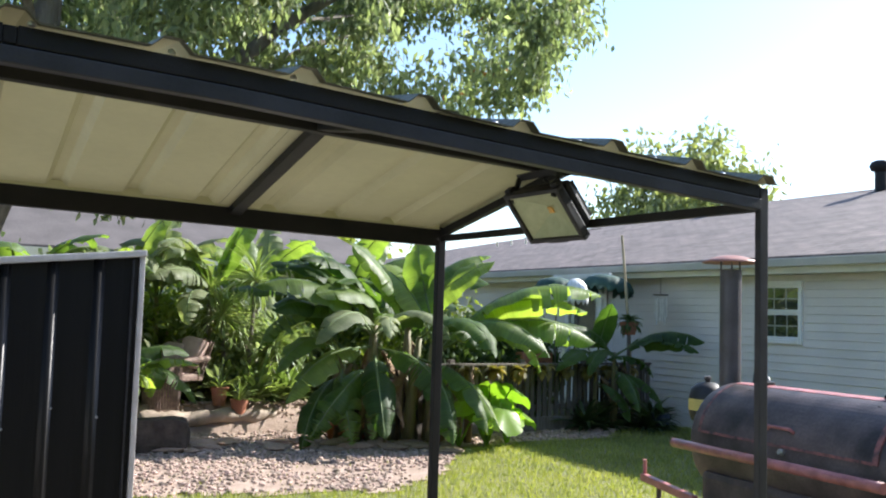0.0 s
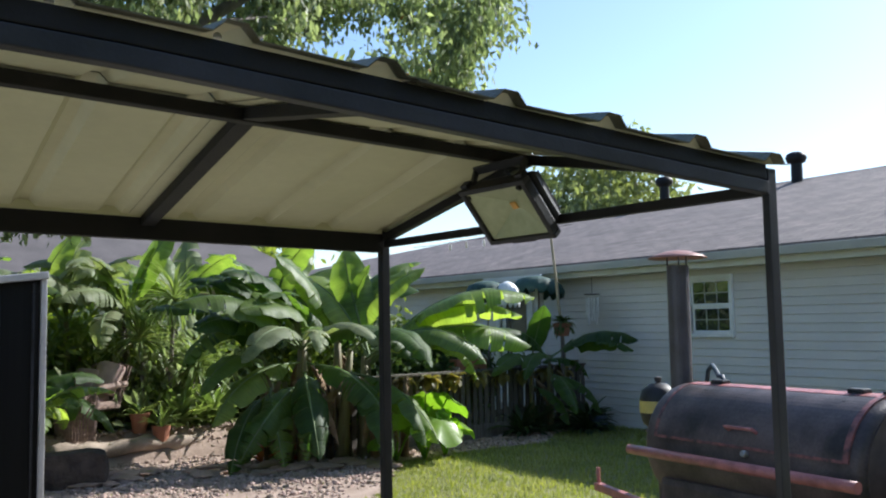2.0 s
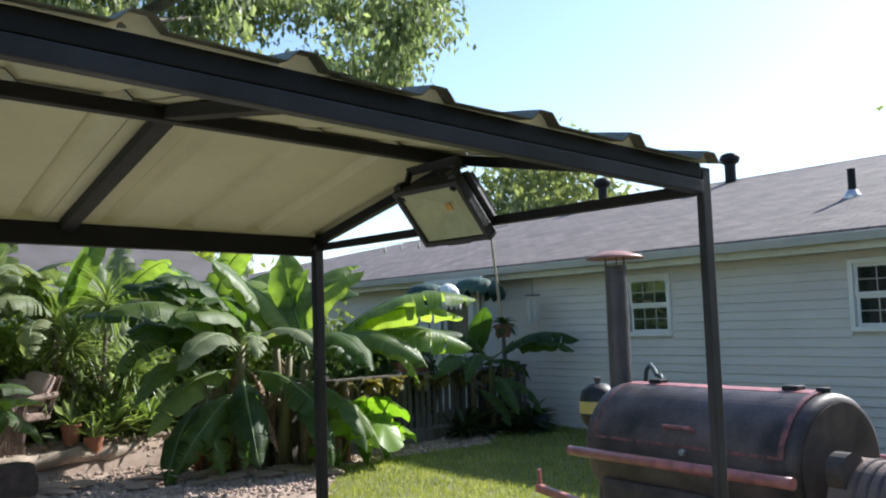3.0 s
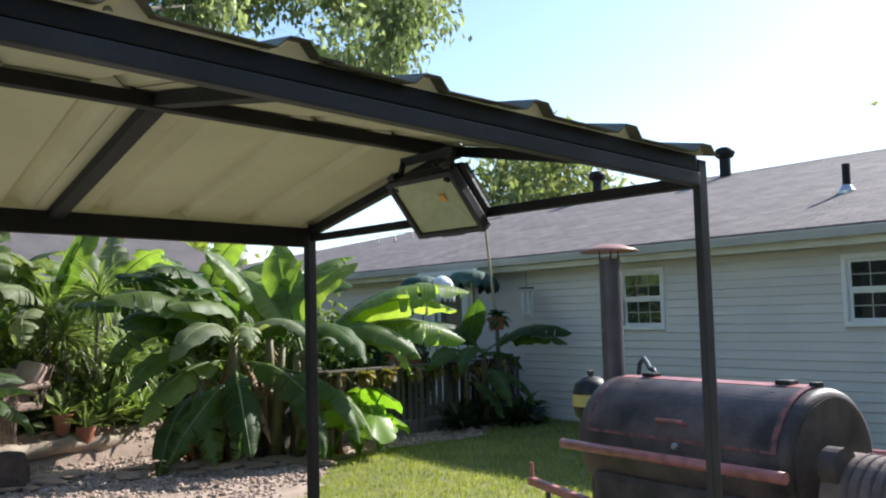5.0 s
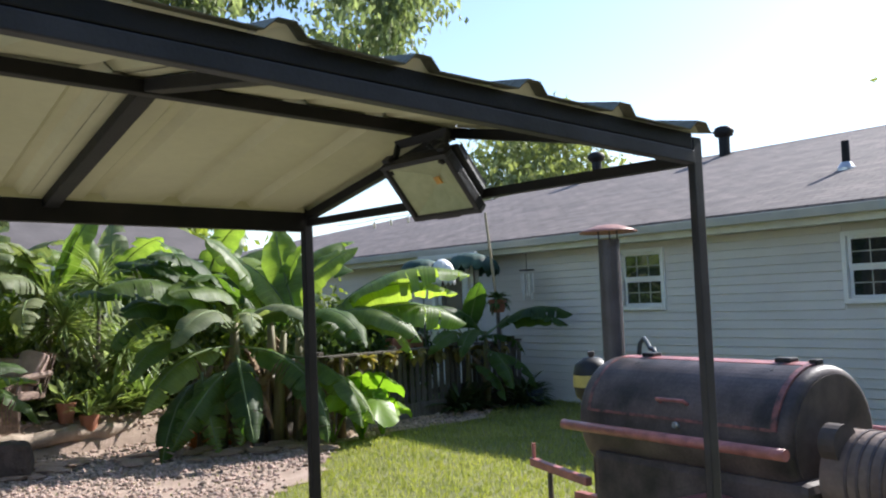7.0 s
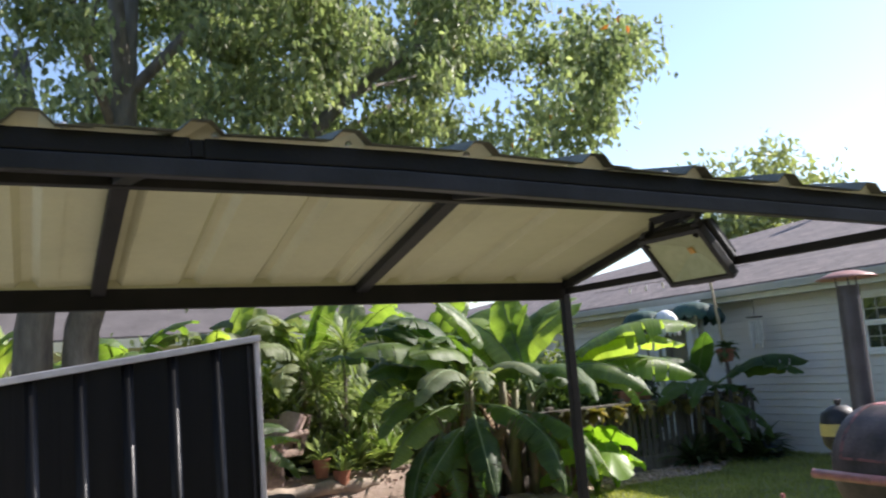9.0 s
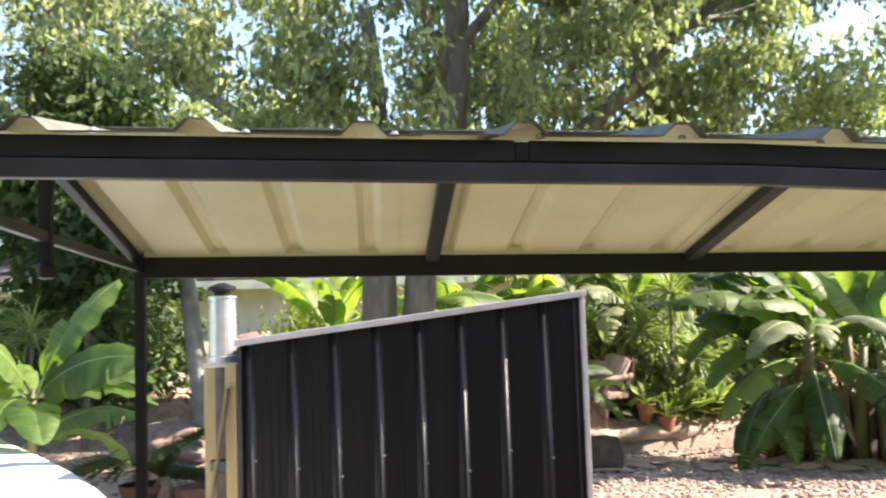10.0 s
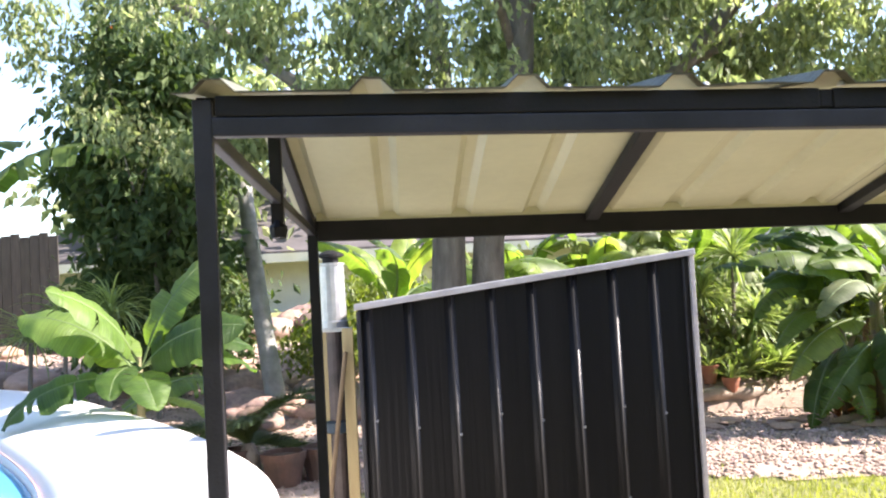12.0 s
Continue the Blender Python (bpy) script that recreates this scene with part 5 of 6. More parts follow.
def dome(bm, r, hgt, drop, lobes, base=0.0, sides=48):
    """A shallow parasol shell with a scalloped hanging edge, a few millimetres thick."""
    rings = []
    for inner in (0, 1):
        g = 0.006 * inner
        for f in (0.02, 0.3, 0.6, 0.85, 1.0, 1.02):
            ring = []
            for i in range(sides):
                u = i / sides * math.tau
                z = hgt * math.sqrt(max(0.0, 1 - min(1.0, f) ** 2))
                if f > 1.0:
                    z = -drop * (0.35 + 0.65 * abs(math.sin(lobes * u / 2)))
                flute = 1 + 0.03 * f * math.cos(lobes * u)
                ring.append(bm.verts.new(((r * f - g) * flute * math.cos(u), (r * f - g) * flute * math.sin(u), base + z - g)))
            rings.append(ring)
    half = len(rings) // 2
    pairs = [(k, k + 1, 0) for k in range(half - 1)] + [(half + k, half + k + 1, 1) for k in range(half - 1)] + [(half - 1, 2 * half - 1, 0)]
    for a1, b1, flip in pairs:
        for i in range(sides):
            q = [rings[a1][i], rings[a1][(i + 1) % sides], rings[b1][(i + 1) % sides], rings[b1][i]]
            bm.faces.new(q if flip else q[::-1])
    bm.faces.new(rings[0])
    bm.faces.new(rings[half][::-1])
    return bm


for x0, y0, z0, r, tilt in ((6.98, 10.1, 2.14, 0.36, 4), (7.96, 10.0, 2.22, 0.42, 9)):
    sunshade = thing("garden_parasol", x0, y0, 0, "small teal parasol with a scalloped edge behind the fence", "parasol", "garden parasols")
    part("pole", tube(bmesh.new(), [(0, 0, 0), (0, 0, z0 + 0.15)], 0.014, 8), OLD_WOOD, sunshade)
    shell = part("canopy", dome(bmesh.new(), r, 0.2, 0.13, 16), TEAL_CLOTH, sunshade, "teal cloth with scalloped fringe", smooth=True)
    shell.matrix_local = pose(0, 0, z0, 0, tilt, 0)
# Dome on an added post, standing in for a bright white shape; no lamp.
globe = thing("white_dome", 7.1, 9.75, 0, "white fluted dome on a slim post behind the fence", "lantern")
part("post", tube(bmesh.new(), [(0, 0, 0), (0, 0, 2.03)], 0.018, 8), OLD_WOOD, globe)
part("shade", dome(bmesh.new(), 0.2, 0.26, 0.16, 14, 2.06), WHITE, globe, smooth=True)
banana(-0.76, 11.42, 0.35, 1.3, fan(9, ["arched", "level", "drooping", "rising"], 31), "bright banana plant behind the tree", seed=31, scale=0.87)
banana(-2.58, 11, 0.8, 0.8, fan(9, ALL[:5], 32, (0.8, 1.0)), "bright banana plant behind the shed", seed=32, scale=0.88)
banana(-4.36, 5.19, 0.1, 1.35, [("broad", 176, 10, 0.8), ("broad_down", 205, 0, 0.85), ("broad", 130, 0, 0.7), ("broad_up", 40, -6, 0.85), ("broad_up", 190, -6, 0.8), ("broad", -6, 12, 0.8), ("broad", 24, -10, 0.7), ("broad_down", -70, 0, 0.6), ("broad_down", 260, 0, 0.5), ("broad_down", 12, 10, 0.75)], "young banana plant with broad green leaves beside the pool", seed=33, dark=True, stem_r=0.05, dry=0, face_camera=34.0, scale=0.9)
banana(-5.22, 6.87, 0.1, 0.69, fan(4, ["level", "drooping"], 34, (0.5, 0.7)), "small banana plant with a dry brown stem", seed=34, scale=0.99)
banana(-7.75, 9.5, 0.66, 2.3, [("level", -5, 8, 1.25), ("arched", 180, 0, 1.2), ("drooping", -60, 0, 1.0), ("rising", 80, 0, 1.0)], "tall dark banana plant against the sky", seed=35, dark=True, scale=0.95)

for k, (sx, sy, st) in enumerate(((0.06, 11.2, 1.33), (0.75, 11.35, 0.98), (1.55, 11.2, 1.5), (2.55, 10.95, 0.9), (-0.48, 10.9, 1.06))):
    strap_tuft("spiky_dracaena", sx, sy, 0.33, 80, 0.6, 0.035, "spiky narrow-leaved dracaena on a thin bare stem", "dracaena", seed=20 + k, stem=st, spread=(-30, 85), group="dracaenas")
for k, (sx, sy) in enumerate(((0.3, 11.1), (2.25, 10.75), (2.75, 10.85), (1.25, 11.3), (-0.3, 10.85), (1.95, 11.1))):
    strap_tuft("leafy_ginger", sx, sy, 0.33, 60, 0.8, 0.09, "tall clump of bright leafy ginger in the bed", "plant", seed=300 + k, spread=(40, 88), droop=1.0, group="ginger clumps")
for k, (sx, sy) in enumerate(((7.77, 8.77), (7.26, 9.25), (8, 8.93), (6.84, 9.14))):
    strap_tuft("shade_plant", sx, sy, 0.0, 60, 0.65, 0.07, "dark leafy shade plant by the house corner", "plant", mat=DARK_STRAP, seed=320 + k, spread=(20, 85), droop=1.2, group="house corner plants")

banana(0.95, 11.45, 0.3, 1.5, [("arched", 200, 6, 0.9), ("level", 180, 10, 0.9), ("level", 240, 8, 0.85), ("arched", 280, 4, 0.85), ("upright", 30, 0, 0.9), ("rising", 320, 0, 0.85)], "garden banana plant with pale sunlit leaves", seed=47, pale=True, scale=0.9)
banana(2.7, 12.3, 0.3, 1.6, [("arched", 190, 6, 0.85), ("level", 230, 8, 0.8), ("upright", 100, -8, 0.9), ("rising", 300, 0, 0.8), ("level", 160, 0, 0.8)], "garden banana plant with bright arching leaves", seed=48, scale=0.9)
# spiky strap plants
for k, (sx, sy, st) in enumerate(((2.12, 10.8, 1.72), (1.86, 11.0, 1.2), (2.4, 10.85, 0.8))):
    strap_tuft("spiky_dracaena", sx, sy, 0.33, 110, 0.68, 0.035, "spiky narrow-leaved dracaena on a thin bare stem", "dracaena", seed=k, stem=st, spread=(-30, 85), group="dracaenas")
for k, (sx, sy) in enumerate(((2.12, 10.72), (2.3, 10.85), (2.5, 10.72), (2.72, 10.75))):
    strap_tuft("strap_leaf_plant", sx, sy, 0.34, 45, 0.5, 0.03, "bushy narrow-leaved plant in the raised bed", "plant", seed=40 + k, spread=(25, 88), group="bed plants")
for k in range(5):
    strap_tuft("red_leaved_ti", 2.55 + 0.21 * k, 9.15 - 0.04 * k + 0.1 * (k % 2), 0.02, 16, 0.42, 0.05, "low plant with green and red strap leaves", "plant", mat=AUTUMN if k % 2 else YUCCA, seed=60 + k, spread=(30, 85), group="low red plants")
for k, (px, py, r) in enumerate(((1.67, 10.56, 0.118), (1.90, 10.40, 0.115))):
    p = pot(px, py, ground_z(px, py), r, 0.25, "terracotta flower pot with a bushy plant on the raised bed", "bed pots")
    strap_tuft("pot_plant", px, py, ground_z(px, py) + 0.21, 40, 0.42, 0.022, "bushy grassy plant growing in a terracotta pot", "plant", seed=80 + k, spread=(20, 88), group="pot plants")
for k, (px, py, pz) in enumerate(((6.23, 9.84, 0.97), (6.52, 9.87, 0.96))):
    b = thing("window_box", px, py, pz, "long terracotta planter with flowers on the fence top", "planter", "fence planters", rz=20)
    part("trough", box(bmesh.new(), (-0.22, -0.09, -0.0), (0.22, 0.09, 0.17), 0.012), TERRACOTTA, b)
    strap_tuft("planter_flowers", px, py, pz + 0.16, 40, 0.22, 0.025, "small bushy flowers in the fence planter", "flowers", seed=95 + k, spread=(30, 88), group="planter flowers")
for k in range(9):
    f = 0.12 + 0.085 * k
    q = FA + (FB - FA) * f
    strap_tuft("croton", q.x + 0.05, q.y - 0.12, 0.89, 26, 0.22, 0.09, "yellow and tan leaved plant spilling over the fence top", "plant", mat=CROTON, seed=200 + k, spread=(-30, 70), droop=1.8, group="fence-top plants")
hang = thing("hanging_basket", 7.74, 9.21, 1.45, "dark hanging flower basket with a terracotta pot", "hanging basket")
part("pot", lathe(bmesh.new(), [(0, 0), (0.1, 0), (0.15, 0.2), (0.13, 0.2), (0, 0.17)], 14), TERRACOTTA, hang)
part("frame", box(bmesh.new(), (-0.02, -0.02, -1.45), (0.02, 0.02, 0.0)), OLD_WOOD, hang)
strap_tuft("basket_plant", 7.74, 9.2, 1.62, 90, 0.27, 0.05, "dark trailing plant in the hanging basket", "plant", mat=DARK_LEAF, seed=120, spread=(-20, 80), droop=1.6)
pole = thing("bamboo_pole", 7.85, 9.25, 0, "tall leaning tan bamboo pole beside the house", "pole")
part("shaft", tube(bmesh.new(), [(0.04, 0.0, 0), (0.0, 0.08, 1.5), (0.04, 0.33, 3.05)], [0.03, 0.027, 0.02], 8), POLE_TAN, pole)
chime = thing("wind_chime", 8.4, 9.21, 1.62, "silver tube wind chime hanging under the eave", "wind chime")
part("top_disc", lathe(bmesh.new(), [(0, 0.47), (0.125, 0.47), (0.125, 0.49), (0, 0.49)], 14), OLD_WOOD, chime)
for k in range(6):
    a1 = k * math.tau / 6
    part("tube", tube(bmesh.new(), [(0.087 * math.cos(a1), 0.087 * math.sin(a1), 0.43), (0.087 * math.cos(a1), 0.087 * math.sin(a1), 0.06 * (k % 3))], 0.018, 8), CHIME, chime)
part("cord", tube(bmesh.new(), [(0, 0, 0.47), (0, 0, 0.75)], 0.005, 5), STEEL, chime)

# ---- raised bed: log, stones, chair ----
log = thing("edging_log", 1.48, 10.33, 0.06, "sun-bleached timber log edging the raised bed", "log", rz=6)
bm = tube(bmesh.new(), [(-0.95 + 0.065 * i, 0.02 * math.sin(i * 0.7), 0.16 + 0.012 * math.sin(i * 0.43)) for i in range(30)], [0.105 + 0.012 * math.sin(i * 1.1) - 0.0008 * i for i in range(30)], 18)
for v in bm.verts:
    v.co += Vector((0, v.co.y, v.co.z - 0.16)) * 0.28 * noise.noise(v.co * 5.5) + Vector((0, 0, 0.012 * noise.noise(v.co * 17)))
part("trunk", bm, LOG, log, smooth=True)
bm = box(bmesh.new(), (-0.5, -0.27, -0.05), (0.5, 0.27, 0.37), 0.05)
bmesh.ops.subdivide_edges(bm, edges=bm.edges, cuts=5, use_grid_fill=True)
for v in bm.verts:
    v.co += Vector((0.035, 0.05, 0.03)) * noise.noise(v.co * 4.0) + Vector((0.012, 0.016, 0.012)) * noise.noise(v.co * 13)
block = part("edging_boulder", bm, SHADED_STONE)
block.matrix_world = pose(0.42, 9.2, 0.0, 0, 0, -14)
tagged(block, "large flat-topped brown boulder below the log", "boulder")
for k in range(30):
    me = stone_mesh("flagstone", 20 + k, FLAGSTONE, 2, 0.35)
    o = new("flagstone", me)
    x0 = 0.82 + 0.105 * k + rng.uniform(-0.15, 0.15)
    y0 = 9.5 - 0.32 * (x0 - 0.82) + rng.uniform(-0.7, 0.35)
    s = rng.uniform(0.06, 0.17)
    o.matrix_world = pose(x0, y0, 0.04, 0, 0, rng.uniform(0, 180)) @ Matrix.Diagonal((s * 1.5, s, s * 0.7, 1))
    tagged(o, "flat tan flagstone lying on the pebble bed", "stone", "flagstones")

chair = thing("wicker_chair", 1.02, 10.72, 0.32, "old brown wicker armchair with faded rose cushions", "chair", rz=-62)
for i in range(24):
    a1 = radians(200 + 140 * i / 23)
    part("skirt_slat", bar(bmesh.new(), (0.34 * math.cos(a1), 0.05 - 0.30 * math.sin(a1) * -1 - 0.05, 0.0), (0.40 * math.cos(a1), 0.0 + 0.36 * math.sin(a1), 0.55), 0.03, 0.012, 0), WICKER, chair)
part("seat", box(bmesh.new(), (-0.33, -0.3, 0.36), (0.33, 0.3, 0.46), 0.03), WICKER, chair)
for i in range(15):
    px = -0.32 + 0.046 * i
    part("back_slat", bar(bmesh.new(), (px, 0.28, 0.42), (px * 1.15, 0.42, 0.86 + 0.08 * math.cos(px * 4)), 0.035, 0.014, 0), WICKER, chair)
for px in (-0.36, 0.36):
    part("arm", tube(bmesh.new(), [(px, 0.35, 0.66), (px * 1.05, 0.0, 0.64), (px, -0.3, 0.58), (px, -0.34, 0.4)], 0.04, 8), WICKER, chair)
for k, (px, py, pz, w, lean) in enumerate(((-0.12, 0.12, 0.66, 0.26, -22), (0.18, 0.2, 0.74, 0.2, -30), (0.0, -0.05, 0.5, 0.3, -78))):
    bm = box(bmesh.new(), (-w, -0.06, -0.2), (w, 0.06, 0.2), 0.05)
    bmesh.ops.subdivide_edges(bm, edges=bm.edges, cuts=2, use_grid_fill=True)
    for v in bm.verts:
        v.co += Vector((0, 0.05 * (1 - (v.co.x / w) ** 2) * (1 if v.co.y > 0 else -1), 0.02 * noise.noise(v.co * 9)))
    o = part("cushion", bm, CUSHION, smooth=True)
    o.matrix_world = chair.matrix_world @ pose(px, py, pz, lean, 6 * k, 14 * k - 10)
    tagged(o, "faded rose fabric cushion on the wicker chair", "cushion", "chair cushions")

# ---- left bank: boulders, cycad, pale trunk ----
for k in range(34):
    me = stone_mesh("boulder", 70 + k, BOULDER if k % 3 else FLAGSTONE, 3, 0.75)
    o = new("boulder", me)
    x0 = rng.uniform(-10.8, -2.2)
    y0 = rng.uniform(10.3, 15.5)
    s = rng.uniform(0.2, 0.47)
    o.matrix_world = pose(x0, y0, ground_z(x0, y0) + s * 0.25, 0, 0, rng.uniform(0, 180)) @ Matrix.Diagonal((s * 1.3, s, s * 0.85, 1))
    tagged(o, "rough rose-brown boulder on the garden bank", "boulder", "bank boulders")


def sago_frond(name, seed):
    """A stiff arching rib with narrow leaflets on both sides."""
    rg = random.Random(seed)
    verts, faces = [], []
    p, el = Vector((0, 0, 0)), radians(55)
    for i in range(25):
        f = i / 24
        d = Vector((math.cos(el), 0, math.sin(el)))
        up = Vector((-d.z, 0, d.x))
        k = len(verts)
        verts += [p + Vector((0, 0.006, 0)), p + Vector((0, -0.006, 0)), p - up * 0.01]
        if i:
            for a1, b1 in ((0, 1), (1, 2), (2, 0)):
                faces.append((q0 + a1, q0 + b1, k + b1, k + a1))
        q0 = k
        if i > 2:
            L = 0.17 * math.sin(math.pi * (0.15 + 0.8 * f)) + 0.02
            for sgn in (-1, 1):
                tip = p + d * L * 0.55 + Vector((0, sgn * L * 0.85, 0)) + up * (L * 0.3 + rg.uniform(-0.02, 0.02))
                q = len(verts)
                verts += [p, p + d * 0.018, tip]
                faces.append((q, q + 1, q + 2))
        p = p + d * 0.036
        el -= 0.058
    me = bpy.data.meshes.new(name)
    me.from_pydata([tuple(v) for v in verts], [], faces)
    me.materials.append(DARK_STRAP)
    return me


# Flagstone tan on these rocks stands in for warm sunlight.
for k in range(16):
    o = new("boulder", stone_mesh("boulder", 600 + k, FLAGSTONE, 3, 0.75))
    x0, y0 = -4.15 + 0.1 * k + rng.uniform(-0.15, 0.15), 10.9 + 0.5 * (k % 3) + rng.uniform(-0.15, 0.15)
    w = rng.uniform(0.16, 0.34)
    o.matrix_world = pose(x0, y0, ground_z(x0, y0) + w * 0.3, 0, 0, rng.uniform(0, 180)) @ Matrix.Diagonal((w * 1.3, w, w * 0.8, 1))
    tagged(o, "rock with orange-tan sunlight in its colour, stacked on the bank", "boulder", "bank boulders")
cyc = thing("sago_palm", -4.03, 7.63, ground_z(-4.03, 7.63), "dark green sago palm on the rocky bank", "sago palm")
part("trunk", lathe(bmesh.new(), [(0.0, 0.0), (0.10, 0.0), (0.115, 0.16), (0.10, 0.30), (0.05, 0.4), (0, 0.41)], 14), BARK, cyc)
fronds = [sago_frond("sago_frond", 500 + k) for k in range(3)]
for k in range(60):
    o = new("frond", fronds[k % 3])
    o.parent = cyc
    o.matrix_local = Matrix.Translation((0, 0, 0.38)) @ pose(0, 0, 0, 0, -18 + 66 * ((k * 0.618) % 1.0), 137.5 * k) @ Matrix.Scale(1.0 + 0.25 * ((k * 0.37) % 1.0), 4)
for k, (px, py) in enumerate(((-3.66, 7.38), (-4.23, 7.65), (-3.31, 7.6))):
    pot(px, py, ground_z(px, py), 0.22, 0.34, "wide dark brown clay pot on the pebbles", "bank pots", DARK_POT)
trunk2 = thing("pale_trunk", -4.21, 10.76, ground_z(-4.21, 10.76), "smooth pale leaning tree trunk on the bank", "tree trunk")
part("trunk", tube(bmesh.new(), [(0.06, 0, -0.2), (0.0, 0, 0.34), (-0.14, 0.0, 1.5), (-0.23, 0, 2.4), (-0.29, 0, 3.2)], [0.18, 0.14, 0.12, 0.112, 0.1], 12), PALE_BARK, trunk2, smooth=True)
for k, (fx, fy) in enumerate(((-6.75, 9.0), (-6.3, 8.9), (-5.8, 8.8))):
    strap_tuft("feathery_palm", fx, fy, ground_z(fx, fy), 90, 0.85, 0.022, "feathery pale green palm fronds", "palm", mat=YUCCA, seed=150 + k, spread=(5, 85), droop=1.7, stem=1.45 + 0.12 * k, group="feathery palms")
fence2 = thing("board_fence", -11.2, 13.6, 0, "tall dark weathered board fence at the back", "fence")
for k in range(46):
    part("board", box(bmesh.new(), (-4 + 0.155 * k, -0.012, 0), (-4 + 0.155 * k + 0.145, 0.012, 3.05 + 0.03 * (k % 3)), 0), DARK_BOARD, fence2)

# ---- pool ----
pool = thing("pool", -6.62, 3.83, 0, "white-shelled pool with a broad rounded rim and blue water", "pool", rz=122.7)
bm = bmesh.new()
A, B = 4.5, 2.6


def oval(f, z, n=112):
    """A squarish oval outline at height z."""
    out = []
    for i in range(n):
        c, d = math.cos(i * math.tau / n), math.sin(i * math.tau / n)
        k = (abs(c) ** 3.2 + abs(d) ** 3.2) ** (-1 / 3.2)
        out.append(((A - B * (1 - f)) * k * c, B * f * k * d, z))
    return out


rings = [[bm.verts.new(v) for v in oval(f, z)] for f, z in ((1.0, 0.0), (1.0, 0.95), (0.992, 1.02), (0.965, 1.065), (0.90, 1.07), (0.80, 1.045), (0.69, 0.99), (0.635, 0.93), (0.625, 0.6))]
for p, q in zip(rings, rings[1:]):
    for i in range(len(p)):
        bm.faces.new((p[i], p[(i + 1) % len(p)], q[(i + 1) % len(p)], q[i]))
part("shell", bm, POOL_WHITE, pool, smooth=True)
bm = bmesh.new()
bm.faces.new([bm.verts.new(v) for v in oval(0.631, 0.89)])
part("water", bm, WATER, pool, "clear blue water")
ring = oval(0.638, 0.937)
bm = tube(bmesh.new(), ring + ring[:1], 0.004, 6, False)
part("seam", bm, RED_LINE, pool, "thin rose seam line at the water edge")


# ---- trees ----
def limb(bm, p, d, length, r0, depth, rg, tips, gravity=0.0):
    pts, rad = [p.copy()], [r0]
    n = 5
    for i in range(n):
        d = (d + Vector((rg.uniform(-0.16, 0.16), rg.uniform(-0.16, 0.16), rg.uniform(-0.1, 0.12) - gravity))).normalized()
        p = p + d * length / n
        pts.append(p.copy())
        rad.append(r0 * (1 - 0.13 * (i + 1)))
        if depth < 3:
            tips.append((p.copy(), d.copy()))
    tube(bm, pts, rad, 8 if r0 > 0.05 else 5, False)
    if depth > 0:
        for k in range(3 if depth > 1 else 4):
            q = pts[2 + k % 4]
            nd = (d + Vector((rg.uniform(-0.9, 0.9), rg.uniform(-0.9, 0.9), rg.uniform(-0.35, 0.6)))).normalized()
            limb(bm, q.copy(), nd, length * rg.uniform(0.5, 0.75), rad[2 + k % 4] * 0.55, depth - 1, rg, tips, gravity)


def leaf_cloud(points, per, spread, size, rg, hang=0.7):
    """Many small pointed leaves round the points, mostly hanging."""
    verts, faces = [], []
    for c in points:
        for i in range(per):
            p = c + Vector((rg.gauss(0, spread), rg.gauss(0, spread), rg.gauss(-0.1, spread * 0.75)))
            L = size * rg.uniform(0.6, 1.25)
            az = rg.uniform(0, math.tau)
            el = -hang * rg.uniform(0.2, 1.9)
            d = Vector((math.cos(az) * math.cos(el), math.sin(az) * math.cos(el), math.sin(el)))
            s = d.cross(Vector((rg.uniform(-1, 1), rg.uniform(-1, 1), rg.uniform(-1, 1)))).normalized() * L * 0.24
            nrm = s.cross(d).normalized() * L * 0.08
            k = len(verts)
            verts += [p, p + d * L * 0.45 + s + nrm, p + d * L, p + d * L * 0.45 - s + nrm]
            faces += [(k, k + 1, k + 2), (k, k + 2, k + 3)]
    return verts, faces


def fill(points, lo, hi, n, rg, inside):
    out = list(points)
    while n > 0:
        p = Vector([rg.uniform(u, v) for u, v in zip(lo, hi)])
        if inside(p):
            out.append(p)
            n -= 1
    return out


rt = random.Random(4)
tree = thing("shade_tree", -1.35, 8.53, 0, "large spreading shade tree with drooping green leaves", "tree")
bm, tips = bmesh.new(), []
tube(bm, [(-0.62, 0.2, -0.2), (-0.57, 0.15, 1.2), (-0.52, 0.1, 2.4), (-0.36, 0.05, 3.4), (-0.5, 0.1, 4.4), (-0.6, 0.2, 5.4)], [0.30, 0.22, 0.19, 0.15, 0.11, 0.08], 14)
tube(bm, [(-0.24, 0.25, -0.2), (-0.14, 0.25, 1.2), (-0.06, 0.12, 2.4), (0.26, -0.18, 3.4), (0.37, -0.33, 4.4), (0.42, -0.36, 5.2), (0.5, -0.4, 6.0)], [0.26, 0.2, 0.18, 0.16, 0.14, 0.11, 0.07], 12)
part("trunk", bm, BARK, tree, smooth=True)
